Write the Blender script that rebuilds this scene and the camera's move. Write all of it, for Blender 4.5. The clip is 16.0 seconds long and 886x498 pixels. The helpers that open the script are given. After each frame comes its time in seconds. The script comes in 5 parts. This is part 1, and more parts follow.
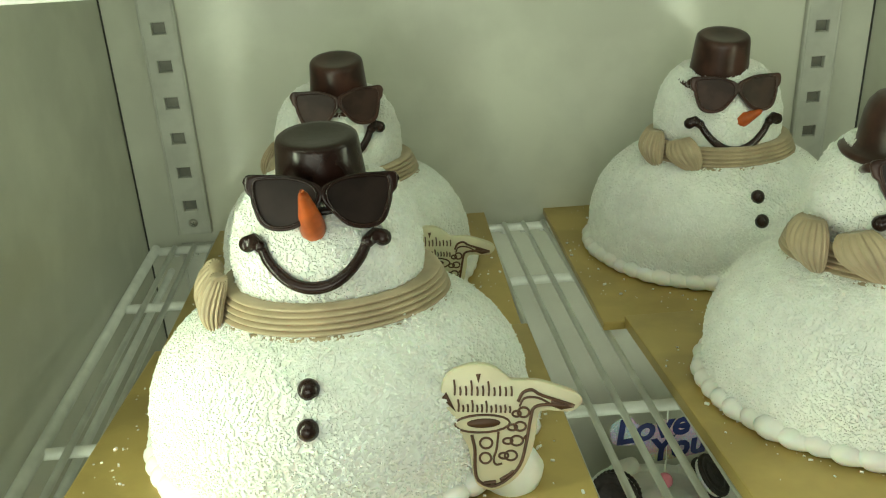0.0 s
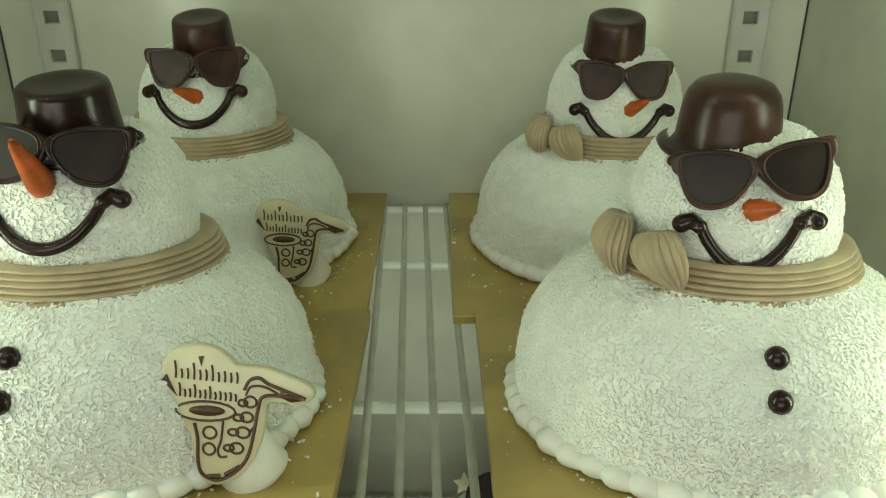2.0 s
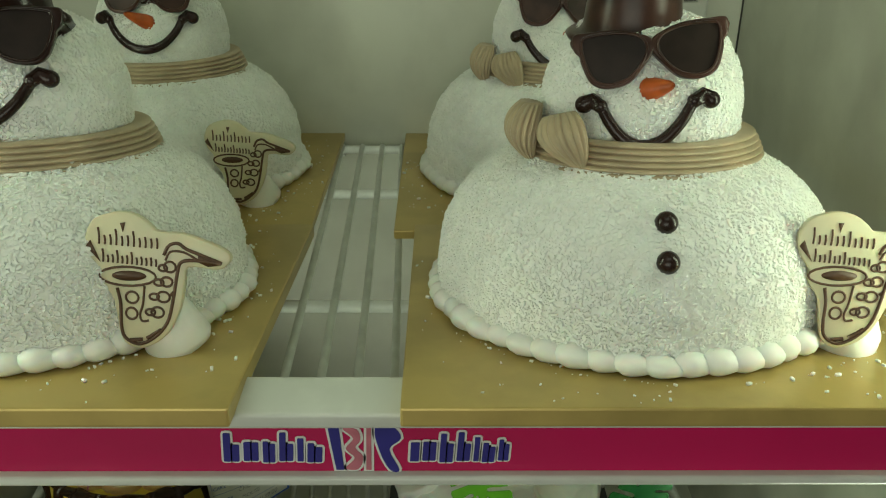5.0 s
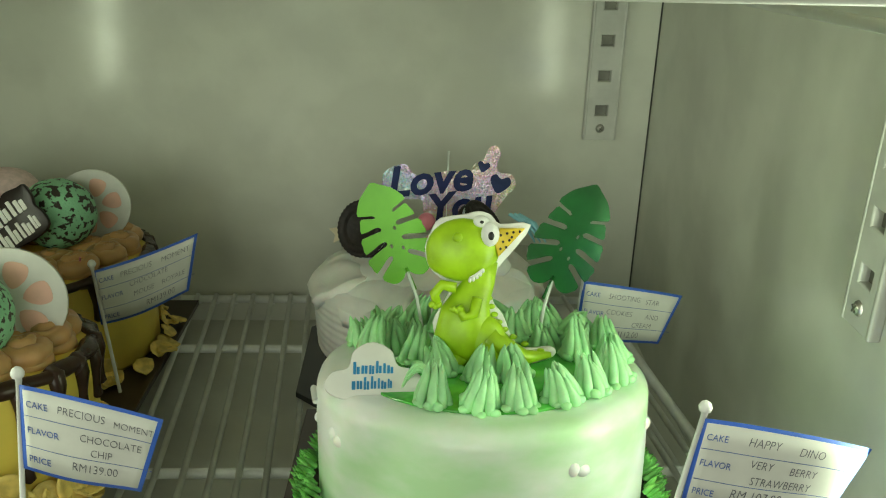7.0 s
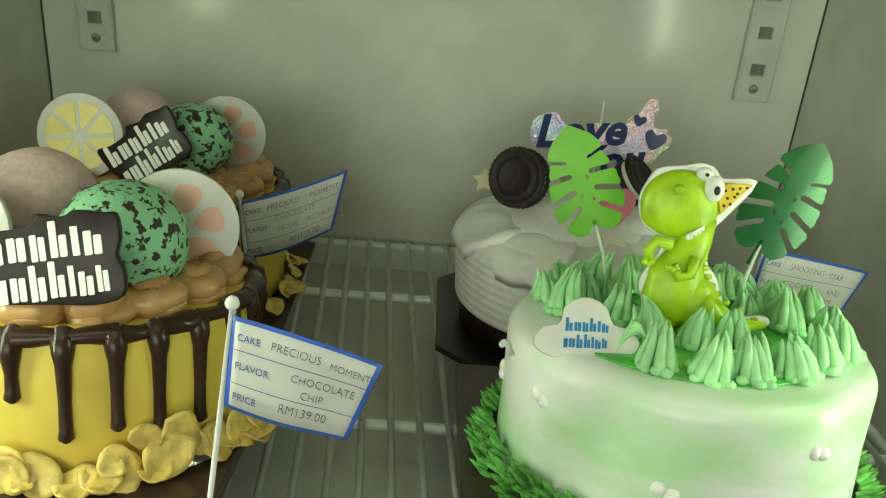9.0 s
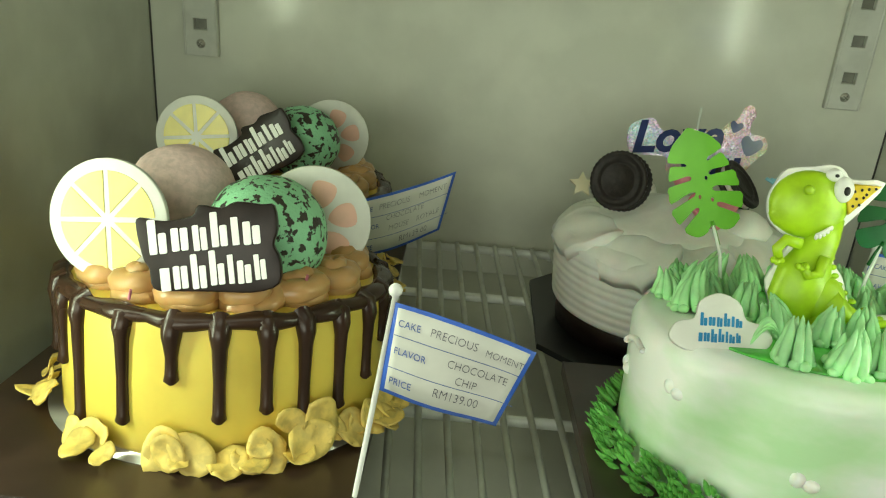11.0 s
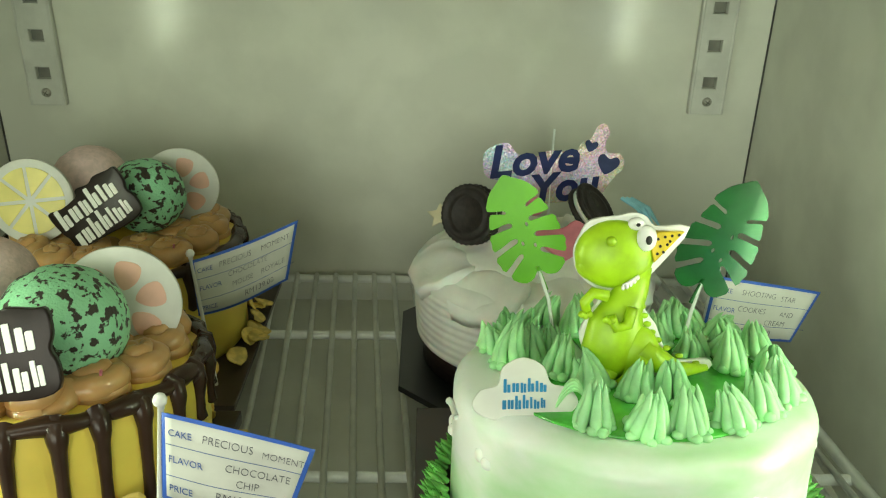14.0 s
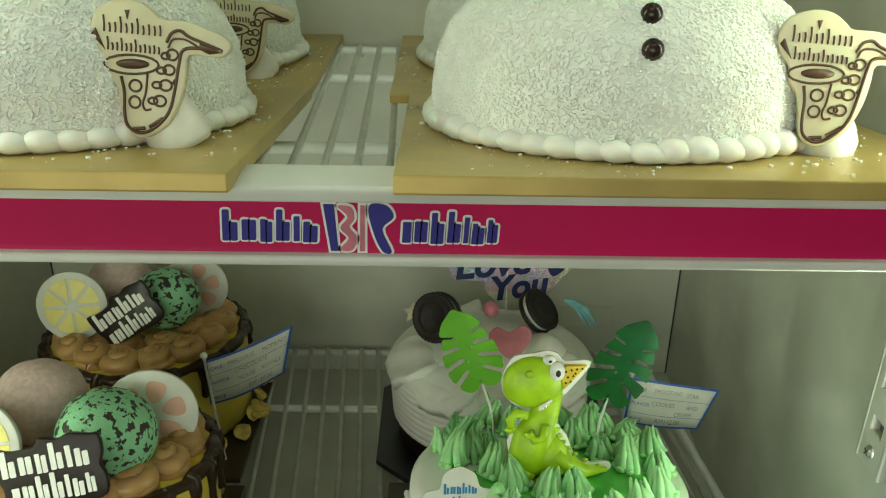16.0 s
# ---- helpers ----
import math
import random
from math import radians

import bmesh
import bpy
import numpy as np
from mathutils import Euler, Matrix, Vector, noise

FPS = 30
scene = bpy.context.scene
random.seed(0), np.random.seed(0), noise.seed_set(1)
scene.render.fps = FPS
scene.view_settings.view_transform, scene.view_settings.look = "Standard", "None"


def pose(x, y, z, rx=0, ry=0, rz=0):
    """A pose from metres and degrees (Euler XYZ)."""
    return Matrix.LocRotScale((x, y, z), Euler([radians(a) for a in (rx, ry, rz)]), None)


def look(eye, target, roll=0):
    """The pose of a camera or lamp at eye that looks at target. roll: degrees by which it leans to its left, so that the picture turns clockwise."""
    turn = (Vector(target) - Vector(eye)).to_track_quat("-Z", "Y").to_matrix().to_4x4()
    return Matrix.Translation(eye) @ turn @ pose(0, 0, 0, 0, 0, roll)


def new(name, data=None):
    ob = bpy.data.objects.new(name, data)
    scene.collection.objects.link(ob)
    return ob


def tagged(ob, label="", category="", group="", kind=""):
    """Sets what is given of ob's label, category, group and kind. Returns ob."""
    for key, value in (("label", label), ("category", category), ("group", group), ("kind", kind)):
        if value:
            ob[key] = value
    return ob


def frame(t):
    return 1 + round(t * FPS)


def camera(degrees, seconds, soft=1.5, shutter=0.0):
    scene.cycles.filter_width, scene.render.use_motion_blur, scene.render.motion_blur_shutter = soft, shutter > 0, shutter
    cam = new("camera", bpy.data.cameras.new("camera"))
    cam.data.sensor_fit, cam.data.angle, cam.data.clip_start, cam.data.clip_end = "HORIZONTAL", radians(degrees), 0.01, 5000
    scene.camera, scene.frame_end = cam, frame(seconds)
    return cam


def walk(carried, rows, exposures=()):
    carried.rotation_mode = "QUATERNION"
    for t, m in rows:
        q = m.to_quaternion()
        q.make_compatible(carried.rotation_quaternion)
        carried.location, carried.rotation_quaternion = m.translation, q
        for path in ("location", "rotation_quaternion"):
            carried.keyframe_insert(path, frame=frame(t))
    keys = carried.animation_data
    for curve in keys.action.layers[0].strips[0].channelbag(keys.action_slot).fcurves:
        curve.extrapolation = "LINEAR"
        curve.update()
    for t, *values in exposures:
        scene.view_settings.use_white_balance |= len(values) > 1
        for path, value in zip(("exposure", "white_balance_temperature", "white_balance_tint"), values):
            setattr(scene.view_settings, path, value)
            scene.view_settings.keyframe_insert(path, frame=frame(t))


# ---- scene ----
cam = camera(53.6, 16.0, soft=1.1)
PATH = [
    (0, (-0.056, 0.094, 0.697), (0.028, 1.908, -0.14), -3.0),
    (0.5, (-0.026, 0.078, 0.677), (0.078, 1.883, -0.177), -2.7),
    (1, (0.034, 0.072, 0.665), (0.135, 1.869, -0.206), -2.0),
    (1.5, (0.081, 0.109, 0.667), (0.141, 1.91, -0.201), -0.7),
    (2, (0.083, 0.126, 0.671), (0.092, 1.932, -0.189), 0.1),
    (2.5, (0.083, 0.12, 0.657), (0.051, 1.919, -0.217), 0.3),
    (3, (0.077, 0.113, 0.664), (0.036, 1.91, -0.213), 0.2),
    (3.5, (0.069, 0.111, 0.667), (0.028, 1.908, -0.21), 0.1),
    (3.7, (0.071, 0.11, 0.664), (0.029, 1.906, -0.214), 0.2),
    (5.8, (0.146, 0.059, 0.553), (0.208, 1.873, -0.288), -0.2),
    (6, (0.143, 0.055, 0.525), (0.212, 1.877, -0.298), -0.3),
    (6.5, (0.149, 0.048, 0.468), (0.223, 1.877, -0.34), 0.0),
    (7, (0.165, 0.057, 0.387), (0.257, 1.897, -0.39), 1.5),
    (7.5, (0.148, 0.069, 0.35), (0.24, 1.899, -0.453), 3.6),
    (8, (0.143, 0.086, 0.352), (0.227, 1.897, -0.494), 3.9),
    (8.5, (0.116, 0.103, 0.346), (0.189, 1.907, -0.515), 4.3),
    (9, (0.061, 0.095, 0.356), (0.1, 1.901, -0.503), 4.8),
    (9.5, (0.014, 0.085, 0.359), (-0.002, 1.898, -0.485), 5.0),
    (9.7, (-0.002, 0.081, 0.366), (-0.032, 1.897, -0.472), 5.0),
    (11.8, (0.028, 0.073, 0.343), (-0.012, 1.886, -0.502), 4.0),
    (12, (0.044, 0.079, 0.346), (0.011, 1.89, -0.502), 3.6),
    (12.5, (0.072, 0.085, 0.367), (0.053, 1.895, -0.483), 3.2),
    (13, (0.037, 0.093, 0.372), (0.018, 1.903, -0.477), 3.0),
    (13.5, (0.064, 0.103, 0.367), (0.064, 1.907, -0.496), 1.7),
    (14, (0.095, 0.112, 0.396), (0.136, 1.906, -0.486), 1.2),
    (14.5, (0.131, 0.112, 0.415), (0.19, 1.905, -0.47), 1.2),
    (15, (0.147, 0.09, 0.436), (0.205, 1.882, -0.449), 1.1),
    (15.5, (0.141, 0.055, 0.491), (0.192, 1.85, -0.391), 1.2),
    (16, (0.128, 0.022, 0.542), (0.15, 1.821, -0.332), 1.0),
]
EXPOSURE = [(0.0, -0.2), (1.0, -0.32), (2.0, -0.38), (3.5, -0.45), (6.0, -0.78), (6.5, -0.7), (7.0, -0.2), (8.0, -0.08), (9.5, 0.05), (12.5, 0.15), (14.0, 0.27), (15.0, 0.32), (15.5, 0.18), (16.0, -0.35)]
walk(cam, [(t, look(eye, target, roll)) for t, eye, target, roll in PATH], EXPOSURE)

# ---- light and exposure ----
world = bpy.data.worlds.new("room_air")
scene.world = world
world.use_nodes = True
world.node_tree.nodes["Background"].inputs[0].default_value = (0.55, 0.6, 0.5, 1)
world.node_tree.nodes["Background"].inputs[1].default_value = 0.05


def area_lamp(name, m, sx, sy, watts, color, spread=180):
    data = bpy.data.lights.new(name, "AREA")
    data.shape, data.size, data.size_y, data.energy, data.color = "RECTANGLE", sx, sy, watts, color
    data.spread = radians(spread)
    ob = new(name, data)
    ob.matrix_world = m
    return ob


TUBE = (0.85, 1.0, 0.70)
# the two upright tubes behind the door frame, the shop's ceiling panel, and an added front fill
area_lamp("tube_light", look((-0.320, 0.385, 0.62), (0.40, 0.53, 0.62)), 0.03, 1.1, 3.4, TUBE)
area_lamp("tube_light", look((0.404, 0.424, 0.62), (-0.05, 0.60, 0.62)), 0.03, 1.1, 2.2, TUBE)
area_lamp("ceiling_panel_light", pose(0.05, -0.5, 2.15), 1.6, 0.7, 8.0, (0.88, 1.0, 0.82))
# unseen fill lamp, added in front to brighten the back and right lining
area_lamp("front_fill_light", look((-0.65, -2.6, 0.75), (0.05, 0.5, 0.3)), 2.6, 1.5, 46.0, (0.95, 1.0, 0.82))


# ---- materials ----
def mat(name, color, rough=0.5, metal=0.0, var=0.12, scale=60.0, bump=0.0, bscale=None, coat=0.0, sss=0.0, spec=0.5,
        color2=None, fac=(0.4, 0.6), stretch=(1, 1, 1), per=0.0):
    m = bpy.data.materials.new(name)
    m.use_nodes = True
    nt = m.node_tree
    b = nt.nodes["Principled BSDF"]
    co = nt.nodes.new("ShaderNodeTexCoord")
    mp = nt.nodes.new("ShaderNodeMapping")
    mp.inputs["Scale"].default_value = stretch
    nt.links.new(co.outputs["Object"], mp.inputs[0])
    n1 = nt.nodes.new("ShaderNodeTexNoise")
    n1.inputs["Scale"].default_value, n1.inputs["Detail"].default_value = scale, 6
    nt.links.new(mp.outputs[0], n1.inputs["Vector"])
    ramp = nt.nodes.new("ShaderNodeValToRGB")
    c2 = color2 or tuple(c * (1 - var * 1.6) for c in color)
    c1 = color if color2 else tuple(min(1, c * (1 + var * 0.5)) for c in color)
    ramp.color_ramp.elements[0].position, ramp.color_ramp.elements[1].position = fac
    ramp.color_ramp.elements[0].color, ramp.color_ramp.elements[1].color = (*c2, 1), (*c1, 1)
    nt.links.new(n1.outputs[0], ramp.inputs[0])
    out = ramp.outputs[0]
    n2 = nt.nodes.new("ShaderNodeTexNoise")
    n2.inputs["Scale"].default_value, n2.inputs["Detail"].default_value = scale * 0.13, 3
    nt.links.new(mp.outputs[0], n2.inputs["Vector"])
    mr = nt.nodes.new("ShaderNodeMapRange")
    mr.inputs[3].default_value, mr.inputs[4].default_value = 1 - var, 1 + var * 0.5
    nt.links.new(n2.outputs[0], mr.inputs[0])
    hs = nt.nodes.new("ShaderNodeHueSaturation")
    nt.links.new(out, hs.inputs["Color"])
    nt.links.new(mr.outputs[0], hs.inputs["Value"])
    out = hs.outputs[0]
    if per:
        oi = nt.nodes.new("ShaderNodeObjectInfo")
        m2 = nt.nodes.new("ShaderNodeMapRange")
        m2.inputs[3].default_value, m2.inputs[4].default_value = 1 - per, 1 + per
        nt.links.new(oi.outputs["Random"], m2.inputs[0])
        h2 = nt.nodes.new("ShaderNodeHueSaturation")
        nt.links.new(out, h2.inputs["Color"])
        nt.links.new(m2.outputs[0], h2.inputs["Value"])
        out = h2.outputs[0]
    nt.links.new(out, b.inputs["Base Color"])
    r2 = nt.nodes.new("ShaderNodeMapRange")
    r2.inputs[3].default_value, r2.inputs[4].default_value = max(0, rough - 0.04), min(1, rough + 0.05)
    nt.links.new(n2.outputs[0], r2.inputs[0])
    nt.links.new(r2.outputs[0], b.inputs["Roughness"])
    b.inputs["Metallic"].default_value = metal
    b.inputs["Coat Weight"].default_value = coat
    b.inputs["Coat Roughness"].default_value = 0.12
    b.inputs["Specular IOR Level"].default_value = spec
    if sss:
        b.inputs["Subsurface Weight"].default_value = sss
        b.inputs["Subsurface Scale"].default_value = 0.004
    if bump:
        n3 = nt.nodes.new("ShaderNodeTexNoise")
        n3.inputs["Scale"].default_value, n3.inputs["Detail"].default_value = bscale or scale * 3, 4
        nt.links.new(mp.outputs[0], n3.inputs["Vector"])
        bp = nt.nodes.new("ShaderNodeBump")
        bp.inputs["Strength"].default_value, bp.inputs["Distance"].default_value = bump, 0.001
        nt.links.new(n3.outputs[0], bp.inputs["Height"])
        nt.links.new(bp.outputs[0], b.inputs["Normal"])
    return m


M_WALL = mat("painted_steel_panel", (0.64, 0.65, 0.57), 0.15, var=0.05, scale=14, bump=0.05, bscale=40)
M_SEAM = mat("dark_seam", (0.05, 0.05, 0.045), 0.7)
M_STRIP = mat("grey_plastic_upright", (0.56, 0.57, 0.52), 0.35, var=0.06, scale=40)
M_SLOT = mat("slot_shadow_metal", (0.22, 0.22, 0.19), 0.5, 0.6)
M_SCREW = mat("zinc_screw", (0.55, 0.54, 0.5), 0.3, 0.9)
M_WIRE = mat("white_plastic_coated_wire", (0.74, 0.76, 0.72), 0.3, var=0.06, scale=50, coat=0.2)
M_RAIL = mat("white_plastic_rail", (0.64, 0.65, 0.61), 0.3, var=0.04, scale=30)
M_MAG = mat("magenta_printed_strip", (0.58, 0.005, 0.105), 0.25, var=0.06, scale=8, coat=0.15)
M_WHITE = mat("white_print", (0.82, 0.82, 0.8), 0.4, var=0.02)
M_NAVY = mat("navy_print", (0.035, 0.03, 0.26), 0.35, var=0.05)
M_GOLD = mat("gold_foil_card", (0.50, 0.37, 0.12), 0.34, 0.35, var=0.1, scale=20, bump=0.08, bscale=60)
M_COCO = mat("white_coconut_flake", (0.90, 0.90, 0.85), 0.55, var=0.03, scale=90, sss=0.1)
M_SNOW = mat("white_cream_body", (0.90, 0.90, 0.85), 0.6, var=0.03, scale=220, bump=0.4, bscale=420, sss=0.15)
M_CREAM = mat("white_whipped_cream", (0.86, 0.86, 0.82), 0.35, var=0.03, scale=60, sss=0.2, bump=0.1, bscale=120)
M_CHOC = mat("dark_moulded_chocolate", (0.022, 0.009, 0.007), 0.24, var=0.2, scale=40, spec=0.4, bump=0.12, bscale=150)
M_CHOC2 = mat("matt_moulded_chocolate", (0.022, 0.013, 0.011), 0.34, var=0.2, scale=60, spec=0.32, bump=0.06, bscale=900)
M_CHOCB = mat("bloomed_brown_chocolate", (0.062, 0.027, 0.02), 0.3, var=0.3, scale=45, spec=0.35, bump=0.1, bscale=150)
M_CHOCB2 = mat("bloomed_matt_chocolate", (0.048, 0.024, 0.018), 0.40, var=0.25, scale=60, spec=0.25, bump=0.06, bscale=900)
M_CARROT = mat("orange_moulded_sugar", (0.52, 0.10, 0.012), 0.38, var=0.18, scale=90, sss=0.1)
M_SCARF = mat("beige_piped_cream", (0.47, 0.375, 0.245), 0.42, var=0.08, scale=50, sss=0.03, bump=0.1, bscale=160)
M_PLATE = mat("ivory_chocolate_plate", (0.66, 0.61, 0.42), 0.3, var=0.05, scale=30, sss=0.15)
M_BROWN = mat("brown_line_print", (0.10, 0.045, 0.022), 0.45, var=0.15)
M_YEL = mat("yellow_butter_cream", (0.78, 0.60, 0.10), 0.4, var=0.05, scale=25, sss=0.1, bump=0.08, bscale=60)
M_GAN = mat("dark_chocolate_ganache", (0.040, 0.019, 0.011), 0.27, var=0.15, scale=40, spec=0.4)
M_TAN = mat("caramel_piped_cream", (0.57, 0.33, 0.13), 0.3, var=0.1, scale=35, sss=0.1)
M_FLAKE = mat("golden_cornflake", (0.86, 0.64, 0.17), 0.5, var=0.15, scale=160, bump=0.25, bscale=240, per=0.15)
M_MINT = mat("mint_ice_cream_with_chips", (0.31, 0.67, 0.40), 0.5, var=0.16, scale=175, bump=1.0, bscale=420,
             color2=(0.035, 0.026, 0.02), fac=(0.432, 0.468))
M_PINK = mat("berry_ice_cream", (0.80, 0.60, 0.58), 0.6, var=0.07, scale=230, bump=0.9, bscale=150)
M_LEMON = mat("lemon_yellow_sugar", (0.80, 0.70, 0.20), 0.35, var=0.04)
M_PEACH = mat("peach_print", (0.80, 0.47, 0.36), 0.4, var=0.05)
M_CARD = mat("white_card", (0.70, 0.70, 0.65), 0.45, var=0.03)
M_BLUE = mat("blue_border_print", (0.045, 0.14, 0.62), 0.45, var=0.06)
M_INK = mat("grey_pen_ink", (0.13, 0.13, 0.16), 0.6)
M_INKB = mat("blue_form_print", (0.10, 0.17, 0.45), 0.6)
M_BOARD = mat("dark_brown_laminated_board", (0.045, 0.026, 0.02), 0.3, var=0.2, scale=20)
M_BLACK = mat("black_laminated_board", (0.012, 0.012, 0.013), 0.35, var=0.2, scale=20)
M_GRASS = mat("green_piped_cream", (0.43, 0.83, 0.40), 0.40, var=0.1, scale=70, sss=0.1, per=0.1)
M_GRASSD = mat("deep_green_piped_cream", (0.17, 0.52, 0.10), 0.42, var=0.25, scale=70, sss=0.1)
M_GEL = mat("green_gel_glaze", (0.10, 0.54, 0.07), 0.15, var=0.15, coat=0.5)
M_AIR = mat("white_cream_airbrushed_green", (0.85, 0.87, 0.84), 0.3, var=0.03, scale=9, sss=0.1, color2=(0.49, 0.75, 0.42),
            fac=(0.38, 0.58), stretch=(1, 1, 2.2), bump=0.12, bscale=90)
M_DINO = mat("lime_green_moulded_fondant", (0.40, 0.65, 0.012), 0.38, var=0.12, scale=60)
M_DINOD = mat("dark_green_line", (0.10, 0.25, 0.01), 0.5)
M_BLK = mat("black_dot", (0.01, 0.01, 0.01), 0.3)
M_PARTY = mat("yellow_party_hat", (0.80, 0.58, 0.03), 0.4)
M_LEAFL = mat("lime_foil_leaf", (0.14, 0.44, 0.025), 0.3, var=0.1, scale=20, metal=0.2)
M_LEAFD = mat("dark_green_foil_leaf", (0.015, 0.13, 0.028), 0.25, var=0.2, scale=20, metal=0.3)
M_CLEAR = mat("clear_plastic_stick", (0.75, 0.8, 0.75), 0.1, var=0.02)
M_OREO = mat("black_cocoa_biscuit", (0.018, 0.012, 0.011), 0.6, var=0.3, scale=200, bump=0.9, bscale=260)
M_TOPPER = mat("dark_blue_glossy_lettering", (0.03, 0.04, 0.14), 0.2)
M_PINKB = mat("pink_print", (0.65, 0.2, 0.27), 0.4)
M_SKY = mat("pale_blue_sugar_ribbon", (0.25, 0.55, 0.68), 0.4)
M_CLOUDTXT = mat("cyan_blue_print", (0.02, 0.25, 0.52), 0.4)
M_ROOM = mat("shop_wall_paint", (0.5, 0.5, 0.46), 0.7, scale=6)
M_FLOOR = mat("shop_floor_tile", (0.3, 0.29, 0.27), 0.4, scale=6)
M_SILVER = mat("silver_foil_card", (0.62, 0.61, 0.56), 0.3, 0.7, var=0.1, scale=40)


def holo():
    """Glitter foil: small cells, each with its own tint and its own tilt."""
    m = bpy.data.materials.new("holographic_glitter_foil")
    m.use_nodes = True
    nt = m.node_tree
    b = nt.nodes["Principled BSDF"]
    co = nt.nodes.new("ShaderNodeTexCoord")
    v = nt.nodes.new("ShaderNodeTexVoronoi")
    v.inputs["Scale"].default_value = 800
    nt.links.new(co.outputs["Object"], v.inputs["Vector"])
    n = nt.nodes.new("ShaderNodeTexNoise")
    n.inputs["Scale"].default_value, n.inputs["Detail"].default_value = 16, 1
    nt.links.new(co.outputs["Object"], n.inputs["Vector"])
    hs = nt.nodes.new("ShaderNodeHueSaturation")
    hs.inputs["Color"].default_value = (0.80, 0.62, 0.66, 1)
    hs.inputs["Saturation"].default_value = 1.5
    spread = nt.nodes.new("ShaderNodeMapRange")
    spread.inputs[1].default_value, spread.inputs[2].default_value = 0.3, 0.7
    nt.links.new(n.outputs[0], spread.inputs[0])
    nt.links.new(spread.outputs[0], hs.inputs["Hue"])
    mix = nt.nodes.new("ShaderNodeMixRGB")
    mix.inputs[0].default_value = 0.3
    nt.links.new(hs.outputs[0], mix.inputs[1])
    nt.links.new(v.outputs["Color"], mix.inputs[2])
    nt.links.new(mix.outputs[0], b.inputs["Base Color"])
    geo = nt.nodes.new("ShaderNodeNewGeometry")
    tilt = nt.nodes.new("ShaderNodeVectorMath")
    tilt.operation = "MULTIPLY_ADD"
    tilt.inputs[1].default_value, tilt.inputs[2].default_value = (0.44, 0.44, 0.44), (-0.22, -0.22, -0.22)
    nt.links.new(v.outputs["Color"], tilt.inputs[0])
    add = nt.nodes.new("ShaderNodeVectorMath")
    nt.links.new(geo.outputs["Normal"], add.inputs[0])
    nt.links.new(tilt.outputs[0], add.inputs[1])
    nt.links.new(add.outputs[0], b.inputs["Normal"])
    b.inputs["Metallic"].default_value, b.inputs["Roughness"].default_value = 0.35, 0.25
    return m


M_HOLO = holo()


# ---- mesh tools ----
def part(name, bm, material, parent=None, label="", smooth=True, m=None):
    """Links a bmesh, or a mesh, as one object under a thing or a part."""
    if isinstance(bm, bmesh.types.BMesh):
        me = bpy.data.meshes.new(name)
        bm.normal_update()
        bm.to_mesh(me)
        bm.free()
        for p in me.polygons:
            p.use_smooth = smooth
    else:
        me = bm
    for one in (material if isinstance(material, (list, tuple)) else [material]):
        if len(me.materials) < (len(material) if isinstance(material, (list, tuple)) else 1):
            me.materials.append(one)
    ob = new(name, me)
    if parent is not None:
        ob.parent = parent
    if m is not None:
        ob.matrix_basis = m
    if label:
        ob["label"] = label
    return ob


def thing(name, m, label, category, group="", kind=""):
    ob = new(name)
    ob.empty_display_size = 0.02
    ob.matrix_basis = m
    return tagged(ob, label, category, group, kind)


def box(sx, sy, sz, at=(0, 0, 0), bevel=0.0, bm=None, rot=None):
    """A box of that size, with its middle at 'at'."""
    out = bm or bmesh.new()
    b = bmesh.new()
    bmesh.ops.create_cube(b, size=1)
    bmesh.ops.scale(b, vec=(sx, sy, sz), verts=b.verts)
    if bevel:
        bmesh.ops.bevel(b, geom=b.edges[:], offset=bevel, segments=2, affect="EDGES", profile=0.6)
    m = Matrix.Translation(at) @ (rot or Matrix())
    bmesh.ops.transform(b, matrix=m, verts=b.verts)
    return absorb(out, b)


def absorb(out, b, mi=0):
    """Adds the bmesh b to out."""
    vs = [out.verts.new(v.co) for v in b.verts]
    b.verts.index_update()
    for f in b.faces:
        nf = out.faces.new([vs[v.index] for v in f.verts])
        nf.smooth = True
        nf.material_index = mi if mi else f.material_index
    b.free()
    return out


def lathe(profile, segs=48, wob=None, bm=None, m=None):
    """Turns (r, z) pairs about z; wob(angle, z, r) gives the radius."""
    b = bmesh.new()
    rings = []
    for r, z in profile:
        if r < 1e-6:
            rings.append([b.verts.new((0, 0, z))])
            continue
        ring = []
        for i in range(segs):
            a = 2 * math.pi * i / segs
            rr = wob(a, z, r) if wob else r
            ring.append(b.verts.new((rr * math.cos(a), rr * math.sin(a), z)))
        rings.append(ring)
    for p, q in zip(rings, rings[1:]):
        for i in range(segs):
            j = (i + 1) % segs
            if len(p) == 1 and len(q) == 1:
                continue
            if len(p) == 1:
                b.faces.new((p[0], q[i], q[j])[::-1])
            elif len(q) == 1:
                b.faces.new((p[i], p[j], q[0]))
            else:
                b.faces.new((p[i], p[j], q[j], q[i]))
    if m is not None:
        bmesh.ops.transform(b, matrix=m, verts=b.verts)
    return absorb(bm, b) if bm is not None else b


